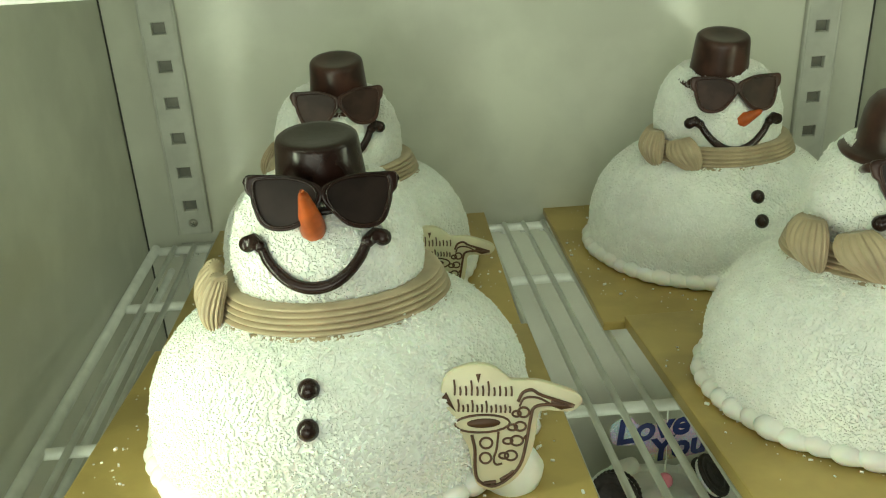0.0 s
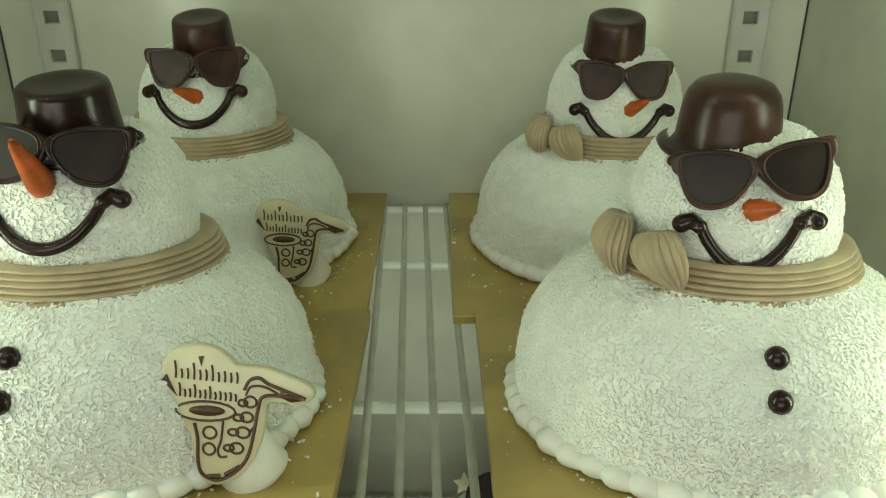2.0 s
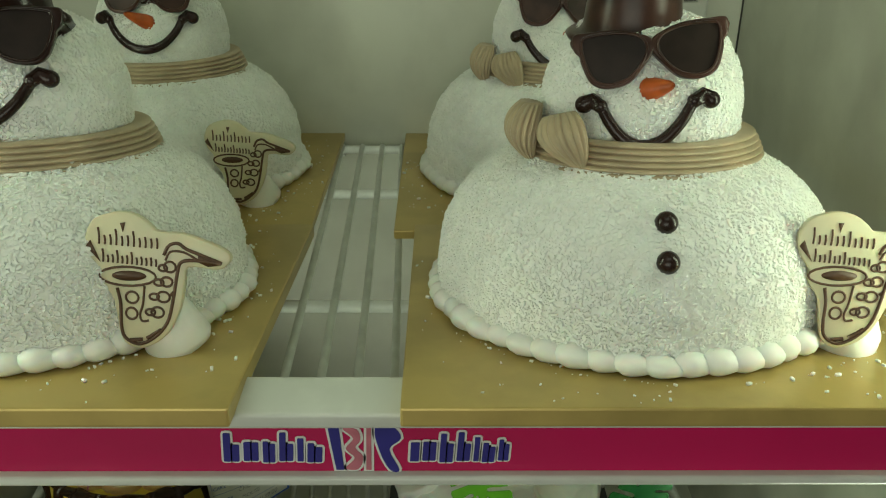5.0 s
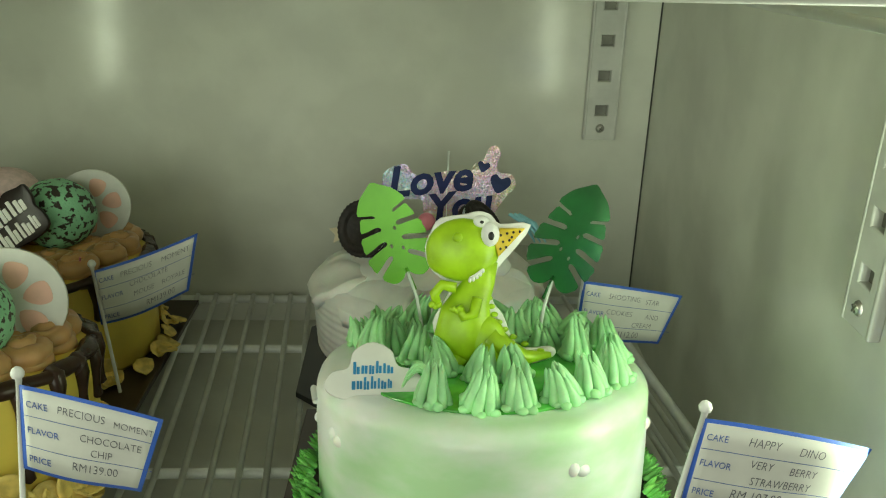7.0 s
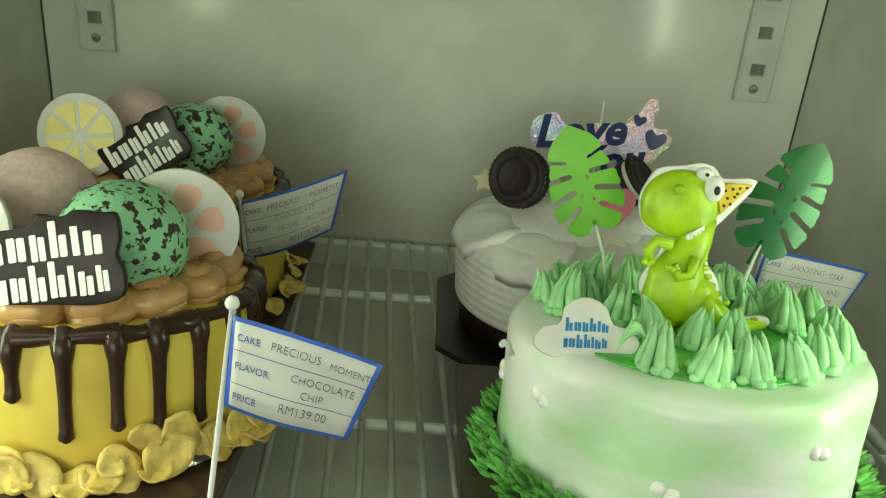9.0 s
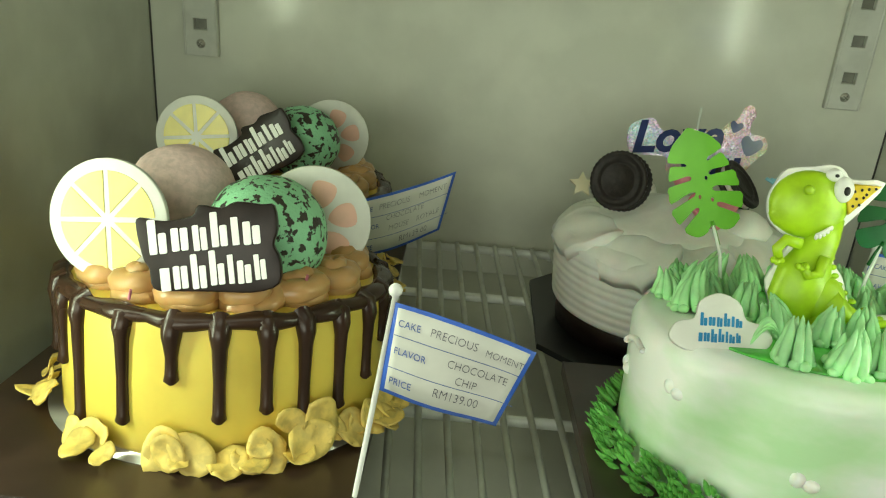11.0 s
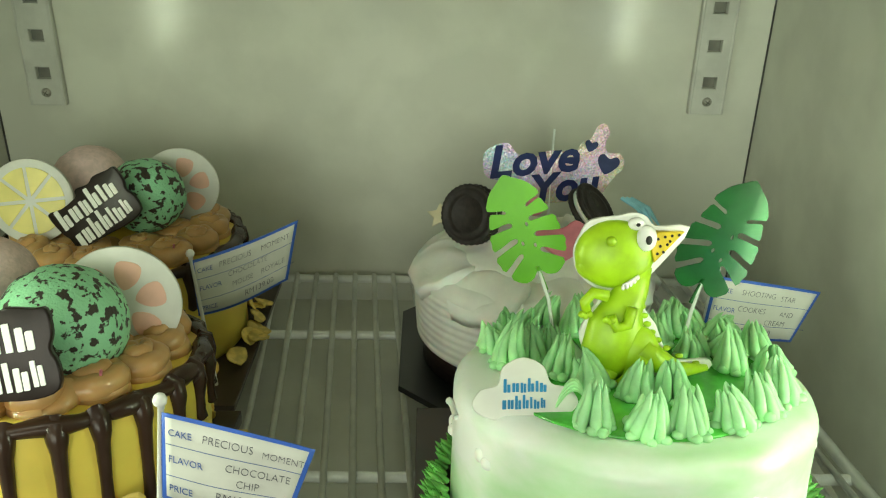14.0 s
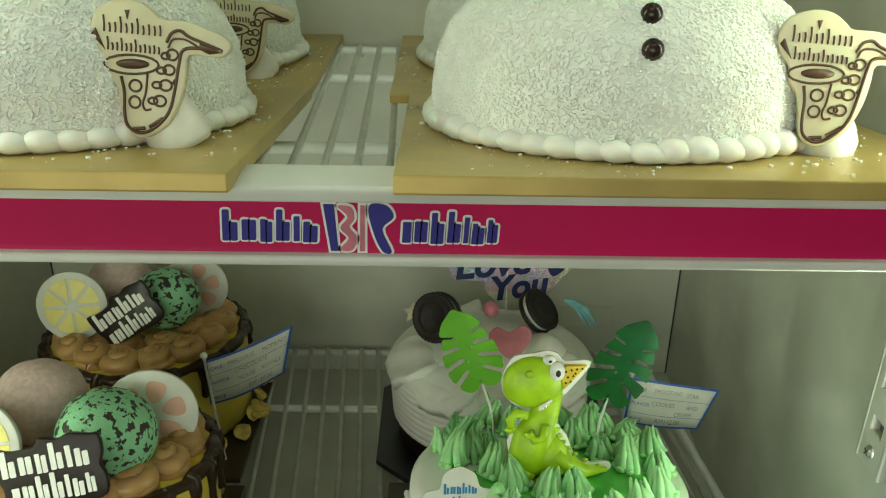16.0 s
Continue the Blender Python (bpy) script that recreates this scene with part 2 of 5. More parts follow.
def tube(points, radius, segs=10, bm=None, flat=1.0, closed=False):
    """A round bar through points; radius may be a list. flat squeezes it along its second axis."""
    b = bm if bm is not None else bmesh.new()
    pts = [Vector(p) for p in points]
    n = len(pts)
    rad = radius if isinstance(radius, (list, tuple)) else [radius] * n
    rings, up = [], None
    for i, p in enumerate(pts):
        a, c = (pts[i - 1] if i or closed else p), (pts[(i + 1) % n] if i < n - 1 or closed else p)
        d = (c - a).normalized()
        if up is None:
            up = Vector((0, 0, 1)) if abs(d.z) < 0.9 else Vector((0, 1, 0))
        s = d.cross(up).normalized()
        up = s.cross(d).normalized()
        rings.append([b.verts.new(p + rad[i] * (math.cos(2 * math.pi * k / segs) * s + flat * math.sin(2 * math.pi * k / segs) * up)) for k in range(segs)])
    pairs = list(zip(rings, rings[1:])) + ([(rings[-1], rings[0])] if closed else [])
    for p, q in pairs:
        for k in range(segs):
            j = (k + 1) % segs
            b.faces.new((p[k], q[k], q[j], p[j])[::-1]).smooth = True
    if not closed:
        b.faces.new(rings[0][::-1][::-1])
        b.faces.new(rings[-1][::-1])
    return b


def ball(r, at=(0, 0, 0), scale=(1, 1, 1), bm=None, u=14, v=9, mi=0, rot=None):
    b = bmesh.new()
    bmesh.ops.create_uvsphere(b, u_segments=u, v_segments=v, radius=r)
    m = Matrix.Translation(at) @ (rot or Matrix()) @ Matrix.Diagonal((*scale, 1))
    bmesh.ops.transform(b, matrix=m, verts=b.verts)
    return absorb(bm if bm is not None else bmesh.new(), b, mi)


def plate(outline, thick, bevel=0.0, bm=None, m=None, holes=(), mi=0):
    """A flat piece in the xz plane, its face towards -y, with the outline given; thick along +y."""
    b = bmesh.new()
    loops = [outline, *holes]
    edges = []
    for loop in loops:
        vs = [b.verts.new((x, 0, z)) for x, z in loop]
        edges += [b.edges.new((vs[i], vs[(i + 1) % len(vs)])) for i in range(len(vs))]
    bmesh.ops.triangle_fill(b, edges=edges, use_beauty=True, normal=(0, -1, 0))
    ex = bmesh.ops.extrude_face_region(b, geom=b.faces[:])
    bmesh.ops.translate(b, vec=(0, thick, 0), verts=[g for g in ex["geom"] if isinstance(g, bmesh.types.BMVert)])
    bmesh.ops.recalc_face_normals(b, faces=b.faces[:])
    if bevel:
        rim = [e for e in b.edges if len(e.link_faces) == 2 and abs(e.link_faces[0].normal.dot(e.link_faces[1].normal)) < 0.5 and abs(e.verts[0].co.y - e.verts[1].co.y) < 1e-6 and e.verts[0].co.y < 1e-6]
        bmesh.ops.bevel(b, geom=rim, offset=bevel, segments=2, affect="EDGES", profile=0.5)
    if m is not None:
        bmesh.ops.transform(b, matrix=m, verts=b.verts)
    return absorb(bm if bm is not None else bmesh.new(), b, mi)


def smooth_loop(pts, per=4):
    """A closed Catmull-Rom curve through 2D points."""
    n, out = len(pts), []
    for i in range(n):
        p0, p1, p2, p3 = (Vector(pts[(i + k) % n]) for k in (-1, 0, 1, 2))
        for k in range(per):
            t = k / per
            out.append(tuple(0.5 * ((2 * p1) + (-p0 + p2) * t + (2 * p0 - 5 * p1 + 4 * p2 - p3) * t * t + (-p0 + 3 * p1 - 3 * p2 + p3) * t ** 3)))
    return out


def smooth_line(pts, per=5):
    """An open Catmull-Rom curve through points."""
    pts = [Vector(p) for p in pts]
    q = [pts[0] * 2 - pts[1], *pts, pts[-1] * 2 - pts[-2]]
    out = []
    for i in range(1, len(q) - 2):
        p0, p1, p2, p3 = q[i - 1:i + 3]
        for k in range(per):
            t = k / per
            out.append(0.5 * ((2 * p1) + (-p0 + p2) * t + (2 * p0 - 5 * p1 + 4 * p2 - p3) * t * t + (-p0 + 3 * p1 - 3 * p2 + p3) * t ** 3))
    out.append(pts[-1])
    return out


def text_mesh(words, size, extrude=0.0002, bold=0.0, shear=0.0, wide=1.0):
    """Words as a mesh in the xz plane, reading along x, facing -y."""
    cu = bpy.data.curves.new("words", "FONT")
    cu.body, cu.size, cu.extrude, cu.offset, cu.shear, cu.resolution_u = words, size, extrude, bold, shear, 3
    ob = bpy.data.objects.new("words", cu)
    me = bpy.data.meshes.new_from_object(ob)
    bpy.data.objects.remove(ob)
    me.transform(Matrix.Rotation(math.pi / 2, 4, "X") @ Matrix.Diagonal((wide, 1, 1, 1)))
    return me


# size of the plain bars that stand for a printed name: (width, height, drop)
BARS_A = ((0.9, 1.5, 0), (0.85, 1.0, 0), (0.7, 1.1, 0), (0.8, 1.5, 0), (0.35, 1.2, 0), (0.85, 1.0, 0))
BARS_B = ((0.6, 1.0, 0), (0.9, 1.0, 0), (0.9, 1.5, 0), (0.9, 1.5, 0), (0.35, 1.25, 0), (0.85, 1.0, 0), (0.7, 1.1, 0))


def grown(loop, e):
    """A closed outline moved outwards by e."""
    n = len(loop)
    area = sum(loop[i][0] * loop[(i + 1) % n][1] - loop[(i + 1) % n][0] * loop[i][1] for i in range(n))
    out = []
    for i in range(n):
        a, c = Vector(loop[i - 1]), Vector(loop[(i + 1) % n])
        p, d1, d2 = Vector(loop[i]), (Vector(loop[i]) - a).normalized(), (c - Vector(loop[i])).normalized()
        d = (d1 + d2).normalized()
        k = e / max(0.5, abs(d.dot(d1)))
        nrm = Vector((d.y, -d.x)) if area > 0 else Vector((-d.y, d.x))
        out.append(tuple(p + nrm * k))
    return out


def rounded(x0, z0, x1, z1, r):
    r = min(r, (x1 - x0) / 2.01, (z1 - z0) / 2.01)
    out = []
    for cx, cz, a0 in ((x1 - r, z0 + r, -90), (x1 - r, z1 - r, 0), (x0 + r, z1 - r, 90), (x0 + r, z0 + r, 180)):
        out += [(cx + r * math.cos(radians(a0 + 30 * k)), cz + r * math.sin(radians(a0 + 30 * k))) for k in range(4)]
    return out


def bars(kinds, width, height, thick, slant, at, material, parent, m, grow=0.0, name="printed_bar"):
    """A row of plain rounded bars, as wide and high as a printed word; each bar is a part."""
    total = sum(k[0] for k in kinds) + 0.16 * (len(kinds) - 1)
    u, x = width / total, at[0]
    for n, (w, h, _) in enumerate(kinds):
        hh, z0, e, ww = height * h / 1.5, at[1] + 0.03 * height * math.sin(n * 2.3), grow, w * u * 0.92
        lean = slant + 0.05 * math.sin(n * 3.1)
        pieces = [(0.0, 1.0, hh)] if w <= 0.6 else [(0.0, 0.45, hh), (0.55, 1.0, min(hh, height * 0.66) * (0.9 + 0.1 * math.sin(n)))]
        for a, b, top in pieces:
            shape = rounded(x + a * ww - e, z0 - e, x + b * ww + e, z0 + top + e, 0.1 * ww + e)
            part(name, plate([(p + lean * (q - z0), q) for p, q in shape], thick), material, parent, m=m, smooth=False)
        x += (w + 0.16) * u


# ---- the place: shop room and freezer cabinet ----
XL, XR, YB, YF = -0.327, 0.425, 0.955, 0.36
ZB, ZT = -0.082, 1.15


def setting(name, bm, material, label, category, smooth=False):
    return tagged(part(name, bm, material, smooth=smooth), label, category, kind="structure")


setting("floor", box(4.4, 4.4, 0.1, (0.05, -0.6, -0.75)), M_FLOOR, "grey tiled shop floor under the freezer", "floor")
setting("ceiling", box(4.4, 4.4, 0.1, (0.05, -0.6, 2.25)), M_ROOM, "plain pale shop ceiling", "ceiling")
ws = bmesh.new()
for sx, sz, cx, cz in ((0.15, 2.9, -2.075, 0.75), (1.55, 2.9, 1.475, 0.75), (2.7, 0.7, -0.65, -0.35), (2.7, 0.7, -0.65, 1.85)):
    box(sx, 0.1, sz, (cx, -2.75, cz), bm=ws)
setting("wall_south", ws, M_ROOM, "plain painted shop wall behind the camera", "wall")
# made-up opening and frame, out of view, to house the front fill lamp
fill_frame = thing("fill_light_frame", pose(-0.65, -2.75, 0.75), "white window-like frame, unseen, added round the front fill light", "window", kind="structure")
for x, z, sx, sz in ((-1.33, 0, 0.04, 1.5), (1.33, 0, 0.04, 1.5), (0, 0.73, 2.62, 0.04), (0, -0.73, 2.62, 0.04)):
    part("frame", box(sx, 0.06, sz, (x, 0, z), 0.004), M_RAIL, fill_frame)
setting("wall_west", box(0.1, 4.4, 2.9, (-2.1, -0.6, 0.75)), M_ROOM, "plain painted shop wall", "wall")
setting("wall_east", box(0.1, 4.4, 2.9, (2.2, -0.6, 0.75)), M_ROOM, "plain painted shop wall", "wall")
setting("wall_north", box(4.4, 0.1, 2.9, (0.05, 1.55, 0.75)), M_ROOM, "plain painted shop wall behind the freezer", "wall")

cab = thing("display_freezer", pose(0, 0, 0), "upright display freezer with off-white painted steel lining", "freezer", kind="structure")
part("back_panel", box(XR - XL, 0.05, ZT - ZB, ((XL + XR) / 2, YB + 0.025, (ZT + ZB) / 2)), M_WALL, cab, smooth=False)
part("side_panel", box(0.05, YB - YF + 0.05, ZT - ZB, (XL - 0.025, (YF + YB) / 2 + 0.025, (ZT + ZB) / 2)), M_WALL, cab, smooth=False)
part("side_panel", box(0.05, YB - YF + 0.05, ZT - ZB, (XR + 0.025, (YF + YB) / 2 + 0.025, (ZT + ZB) / 2)), M_WALL, cab, smooth=False)
part("base_panel", box(XR - XL + 0.1, YB - YF + 0.05, 0.05, ((XL + XR) / 2, (YF + YB) / 2 + 0.025, ZB - 0.025)), M_WALL, cab, smooth=False)
part("plinth", box(XR - XL + 0.1, YB - YF + 0.05, ZB + 0.65, ((XL + XR) / 2, (YF + YB) / 2 + 0.025, (ZB - 0.05 - 0.70) / 2)), M_ROOM, cab, smooth=False)
part("top_panel", box(XR - XL + 0.1, YB - YF + 0.05, 0.05, ((XL + XR) / 2, (YF + YB) / 2 + 0.025, ZT + 0.025)), M_WALL, cab, smooth=False)
for sx in (XL, XR):
    s = 1 if sx < 0 else -1
    part("corner_seam", box(0.0014, 0.0014, ZT - ZB, (sx + s * 0.0007, YB - 0.0007, (ZT + ZB) / 2)), M_SEAM, cab, smooth=False)
    part("seal_strip", box(0.006, 0.03, ZT - ZB, (sx + s * 0.003, YF + 0.016, (ZT + ZB) / 2), 0.002), M_RAIL, cab)


def upright(zlow, slots, m, pitch=0.036, w=0.036):
    """A slotted shelf upright from zlow upwards, with recessed slots and a screw at its foot. Its face looks to -y."""
    up = thing("shelf_upright", m, "pale grey slotted shelf upright screwed to the freezer lining", "shelf upright", "shelf uprights")
    h, d = 0.014 + 0.022 + slots * pitch + 0.012, 0.007
    z0 = zlow
    holes = []
    for i in range(slots):
        zc = z0 + 0.032 + i * pitch
        holes.append([(-0.0065, zc - 0.0055), (0.0065, zc - 0.0055), (0.0065, zc + 0.0055), (-0.0065, zc + 0.0055)])
    outline = [(-w / 2, z0), (w / 2, z0), (w / 2, z0 + h), (-w / 2, z0 + h)]
    part("channel", plate(outline, d - 0.001, 0.0012, holes=holes, m=Matrix.Translation((0, -d, 0))), M_STRIP, up, smooth=False)
    # dark sheet stands in for the shade inside the slots
    part("slot_shade", box(0.02, 0.0008, h - 0.01, (0, -0.0006, z0 + h / 2)), M_SLOT, up, smooth=False)
    for sx in (-1, 1):
        part("flange", box(0.003, 0.0074, h, (sx * (w / 2 - 0.0008), -0.0038, z0 + h / 2), 0.0012), M_STRIP, up)
    sc = part("screw", lathe([(0, 0.003), (0.0028, 0.0026), (0.0045, 0.0008), (0.0047, 0)], 16, m=pose(0, -d, z0 + 0.013, 90)), M_SCREW, up, "zinc cross-head screw")
    # shade of the cross recess, put on as two dark bars
    for r in (35, 125):
        part("screw_slot_shade", box(0.0055, 0.0006, 0.001, (0, -d - 0.0029, z0 + 0.013), rot=pose(0, 0, 0, 0, r, 0)), M_SLOT, sc, smooth=False)
    return up


for ux in (-0.2740, 0.3712):
    upright(0.1365, 4, pose(ux, YB, 0), 0.036, 0.0335)
    upright(0.340, 20, pose(ux, YB, 0), 0.036, 0.0335)
upright(0.160, 4, pose(XR, 0.483, 0, 0, 0, -90), 0.033, 0.031)
upright(0.3705, 18, pose(XR, 0.488, 0, 0, 0, -90), 0.0345, 0.032)

UP = pose(0, 0.42, 0.360, -3.0)
LOW = pose(0, 0.42, -0.006, -3.8)
LOWF = pose(0, 0.397, 0.030, -9.5)  # boards whose front edge rests on the lower rail


def wire_shelf(m, spacing, cross, label, first, last, skew, rails):
    """A coated wire shelf: wires from x=first to last at the front edge, running aslant by skew (x over y)."""
    sh = thing("wire_shelf", m, label, "shelf", "wire shelves")
    d = 0.525
    for x in rails:
        s = 1 if x < 0 else -1
        part("side_rail", tube([(x, -0.01, -0.004), (x + skew * d, d, -0.004)], 0.0046, 10), M_WIRE, sh)
        part("lower_side_rail", tube([(x + s * 0.012, 0.0, -0.03), (x + s * 0.012 + skew * d, d, -0.03)], 0.0035, 8), M_WIRE, sh)
    for y in cross:
        part("cross_bar", tube([(rails[0] + skew * y + 0.003, y, -0.0065), (rails[1] + skew * y - 0.003, y, -0.0065)], 0.0042, 10), M_WIRE, sh)
    me = None
    for i in range(int((last - first) / spacing + 1.5)):
        if me is None:
            w = part("wire", tube([(skew * 0.022, 0.022, -0.0022), (skew * (d - 0.004), d - 0.004, -0.0022), (skew * d, d, -0.006), (skew * d, d, -0.014)], 0.0026, 8), M_WIRE, sh)
            me = w.data
        else:
            w = part("wire", me, M_WIRE, sh)
        w.location = (first + spacing * i, 0, 0)
    return sh


wire_shelf(UP, 0.02025, (0.16, 0.382, 0.522), "white plastic-coated wire shelf holding four cakes", -0.2807, 0.392, -0.028, (-0.301, 0.408))
wire_shelf(LOW, 0.0203, (0.03, 0.18, 0.393, 0.52), "white plastic-coated wire shelf of the lower tier", -0.2665, 0.3995, -0.072, (-0.283, 0.418))

# unseen strip, added to keep front light off the base panel
part("front_light_stop", box(XR - XL + 0.1, 0.03, -0.045 - ZB, ((XL + XR) / 2, YF + 0.015, (ZB - 0.045) / 2)), M_WALL, cab, smooth=False)
low_rail = thing("ticket_rail", pose((XL + XR) / 2, 0.418, -0.021), "plain white plastic ticket rail of the lower shelf", "ticket rail", "ticket rails")
part("rail_face", box(XR - XL - 0.02, 0.006, 0.044, (0, 0.003, 0.022), 0.002), M_RAIL, low_rail)
part("rail_lip", box(XR - XL - 0.02, 0.026, 0.006, (0, 0.010, 0.0465), 0.002), M_RAIL, low_rail)

# the tier above, of which the front rail just shows
TOP = pose(0, 0.42, 0.6755, -3.0)
wire_shelf(TOP, 0.02025, (0.16, 0.382, 0.522), "white plastic-coated wire shelf of the top tier", -0.2807, 0.392, -0.028, (-0.301, 0.408))
top_rail = thing("ticket_rail", pose((XL + XR) / 2, 0.418, 0.653), "white plastic ticket rail of the top shelf", "ticket rail", "ticket rails")
part("rail_face", box(XR - XL - 0.02, 0.006, 0.044, (0, 0.003, 0.022), 0.002), M_RAIL, top_rail)
part("rail_lip", box(XR - XL - 0.02, 0.026, 0.008, (0, 0.010, 0.0465), 0.002), M_RAIL, top_rail)
plt = thing("wall_plate", pose(0.317, YB, 0.0), "small flat off-white cover plate on the back lining", "cover plate")
part("cover", box(0.063, 0.0016, 0.026, (0, -0.0008, 0), 0.0006), M_WALL, plt)

# the ticket rail on the upper shelf's front edge
rail = thing("ticket_rail", pose((XL + XR) / 2, 0.4105, 0.3375), "white plastic ticket rail with a magenta printed strip", "ticket rail", "ticket rails")
RW = XR - XL - 0.02
part("upper_lip", box(RW, 0.031, 0.0085, (0, 0.0115, 0.0452), 0.002), M_RAIL, rail)
part("lower_lip", box(RW, 0.012, 0.0052, (0, 0.003, 0.0094), 0.0018), M_RAIL, rail)
part("backing", box(RW, 0.003, 0.034, (0, 0.005, 0.0265)), M_RAIL, rail, smooth=False)
strip = part("printed_strip", box(RW - 0.002, 0.001, 0.0287, (0, 0.0025, 0.0263)), M_MAG, rail, "glossy magenta printed strip", smooth=False)
LX = -(XL + XR) / 2
LOGO = (("logo_stem", M_NAVY, [(0.0745, 0.0385), (0.0797, 0.0385), (0.0812, 0.0135), (0.0775, 0.0135)]),
        ("logo_accent", M_PINKB, smooth_loop([(0.0815, 0.0375), (0.088, 0.037), (0.0895, 0.031), (0.087, 0.0265), (0.0905, 0.021), (0.088, 0.014), (0.082, 0.0145), (0.0865, 0.0205), (0.0825, 0.026), (0.0862, 0.032)])),
        ("logo_accent", M_PINKB, [(0.0925, 0.038), (0.0947, 0.038), (0.0942, 0.0135), (0.0917, 0.0135)]),
        ("logo_bow", M_NAVY, smooth_loop([(0.0965, 0.0378), (0.105, 0.0382), (0.1085, 0.032), (0.103, 0.0255), (0.1075, 0.0135), (0.103, 0.0135), (0.0985, 0.024)])))
for name, material, loop in LOGO:
    loop = [(LX + x, z) for x, z in loop]
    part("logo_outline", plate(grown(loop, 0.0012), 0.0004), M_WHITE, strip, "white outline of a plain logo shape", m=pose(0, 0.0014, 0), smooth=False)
    part(name, plate(loop, 0.0004), material, strip, m=pose(0, 0.0009, 0), smooth=False)
for kinds, x in ((BARS_A, 0.0245), (BARS_B, 0.1125)):
    bars(kinds, 0.047, 0.0165, 0.0004, 0.06, (LX + x, 0.0185), M_WHITE, strip, pose(0, 0.0014, 0), 0.0011, "bar_outline")
    bars(kinds, 0.047, 0.0165, 0.0004, 0.06, (LX + x, 0.0185), M_NAVY, strip, pose(0, 0.0009, 0))

# ---- snowman cakes on the upper shelf ----
BODY = [(0.108, 0.0), (0.110, 0.012), (0.1095, 0.03), (0.107, 0.044), (0.101, 0.058), (0.091, 0.071), (0.078, 0.081), (0.064, 0.088)]
HEAD = [(0.05, 0.085), (0.0525, 0.097), (0.0535, 0.112), (0.0525, 0.124), (0.0485, 0.137), (0.042, 0.148), (0.033, 0.156), (0.02, 0.161), (0.0, 0.1625)]


def radius_at(prof, z):
    for (r0, z0), (r1, z1) in zip(prof, prof[1:]):
        if z0 <= z <= z1:
            return r0 + (r1 - r0) * (z - z0) / (z1 - z0)
    return prof[0][0] if z < prof[0][1] else prof[-1][0]


def on_head(angle, z, out=0.0):
    """A point of the head's skin; the angle in degrees from the front, towards +x."""
    r, a = radius_at(HEAD, z) + out, radians(angle)
    return Vector((r * math.sin(a), -r * math.cos(a), z))


def dense(prof, n=5):
    """More rings between those of a profile."""
    out = []
    for (r0, z0), (r1, z1) in zip(prof, prof[1:]):
        out += [(r0 + (r1 - r0) * k / n, z0 + (z1 - z0) * k / n) for k in range(n)]
    return out + [prof[-1]]


def flakes(seed, count):
    """Short coconut shreds lying all over body and head, as one mesh."""
    rng = np.random.default_rng(seed)
    verts, faces = [], []
    prof = BODY + HEAD
    seg = []
    for (r0, z0), (r1, z1) in zip(prof, prof[1:]):
        seg.append((r0 + r1) * math.hypot(r1 - r0, z1 - z0))
    seg = np.array(seg)
    pick = rng.choice(len(seg), count, p=seg / seg.sum())
    f, ang = rng.random(count), rng.random(count) * 2 * math.pi
    pr = np.array(prof)
    a, b = pr[pick], pr[pick + 1]
    r, z = a[:, 0] + (b[:, 0] - a[:, 0]) * f, a[:, 1] + (b[:, 1] - a[:, 1]) * f
    lump = 0.0007 * np.sin(ang * 9 + z * 210) * np.cos(z * 160 + ang * 5)
    t = b - a
    ln = np.hypot(t[:, 0], t[:, 1]) + 1e-9
    nr, nz = t[:, 1] / ln, -t[:, 0] / ln
    ca, sa = np.cos(ang), np.sin(ang)
    n = np.stack([nr * ca, nr * sa, nz], 1)
    e1 = np.stack([-sa, ca, 0 * sa], 1)
    e2 = np.cross(n, e1)
    th = rng.random(count) * 2 * math.pi
    u = e1 * np.cos(th)[:, None] + e2 * np.sin(th)[:, None]
    lift = rng.normal(0, 1, count) * np.where(z < 0.05, 0.36, 0.17)
    u = u + n * lift[:, None]
    u /= np.linalg.norm(u, axis=1)[:, None]
    w = np.cross(n, u)
    c = np.stack([r * ca, r * sa, z], 1) + n * (0.0002 + lump + rng.random(count) * 0.0008)[:, None]
    L = (0.0007 + 0.0012 * rng.random(count))[:, None]
    W = (0.0005 + 0.0006 * rng.random(count))[:, None]
    T = (0.0003 + 0.0004 * rng.random(count))[:, None]
    corners = [c - u * L - w * W - n * T * 2, c + u * L - w * W - n * T * 2, c + u * L + w * W - n * T * 2, c - u * L + w * W - n * T * 2,
               c - u * L * 0.8 - w * W * 0.6 + n * T, c + u * L * 0.8 - w * W * 0.7 + n * T, c + u * L * 0.7 + w * W * 0.7 + n * T, c - u * L * 0.8 + w * W * 0.6 + n * T]
    V = np.stack(corners, 1).reshape(-1, 3)
    base = (np.arange(count) * 8)[:, None, None]
    quads = np.array([(4, 5, 6, 7), (0, 1, 5, 4), (1, 2, 6, 5), (2, 3, 7, 6), (3, 0, 4, 7)])[None]
    F = (base + quads).reshape(-1, 4)
    me = bpy.data.meshes.new("coconut_flakes")
    me.from_pydata(V.tolist(), [], F.tolist())
    return me


FLAKES = [flakes(1, 38000), flakes(2, 38000)]
PX = 0.0001486  # metres to a unit of the saxophone drawing


def px(points):
    return [((x - 300) * PX, (735 - y) * PX) for x, y in points]


SAX = px([(30, 300), (62, 245), (150, 215), (225, 225), (278, 262), (305, 284), (400, 290), (470, 312), (545, 342), (575, 375), (556, 408), (515, 422), (412, 416), (396, 480), (376, 570), (332, 660), (282, 708), (215, 735), (165, 718), (142, 680), (131, 600), (120, 540), (95, 503), (74, 470), (78, 432), (42, 385), (28, 340)])


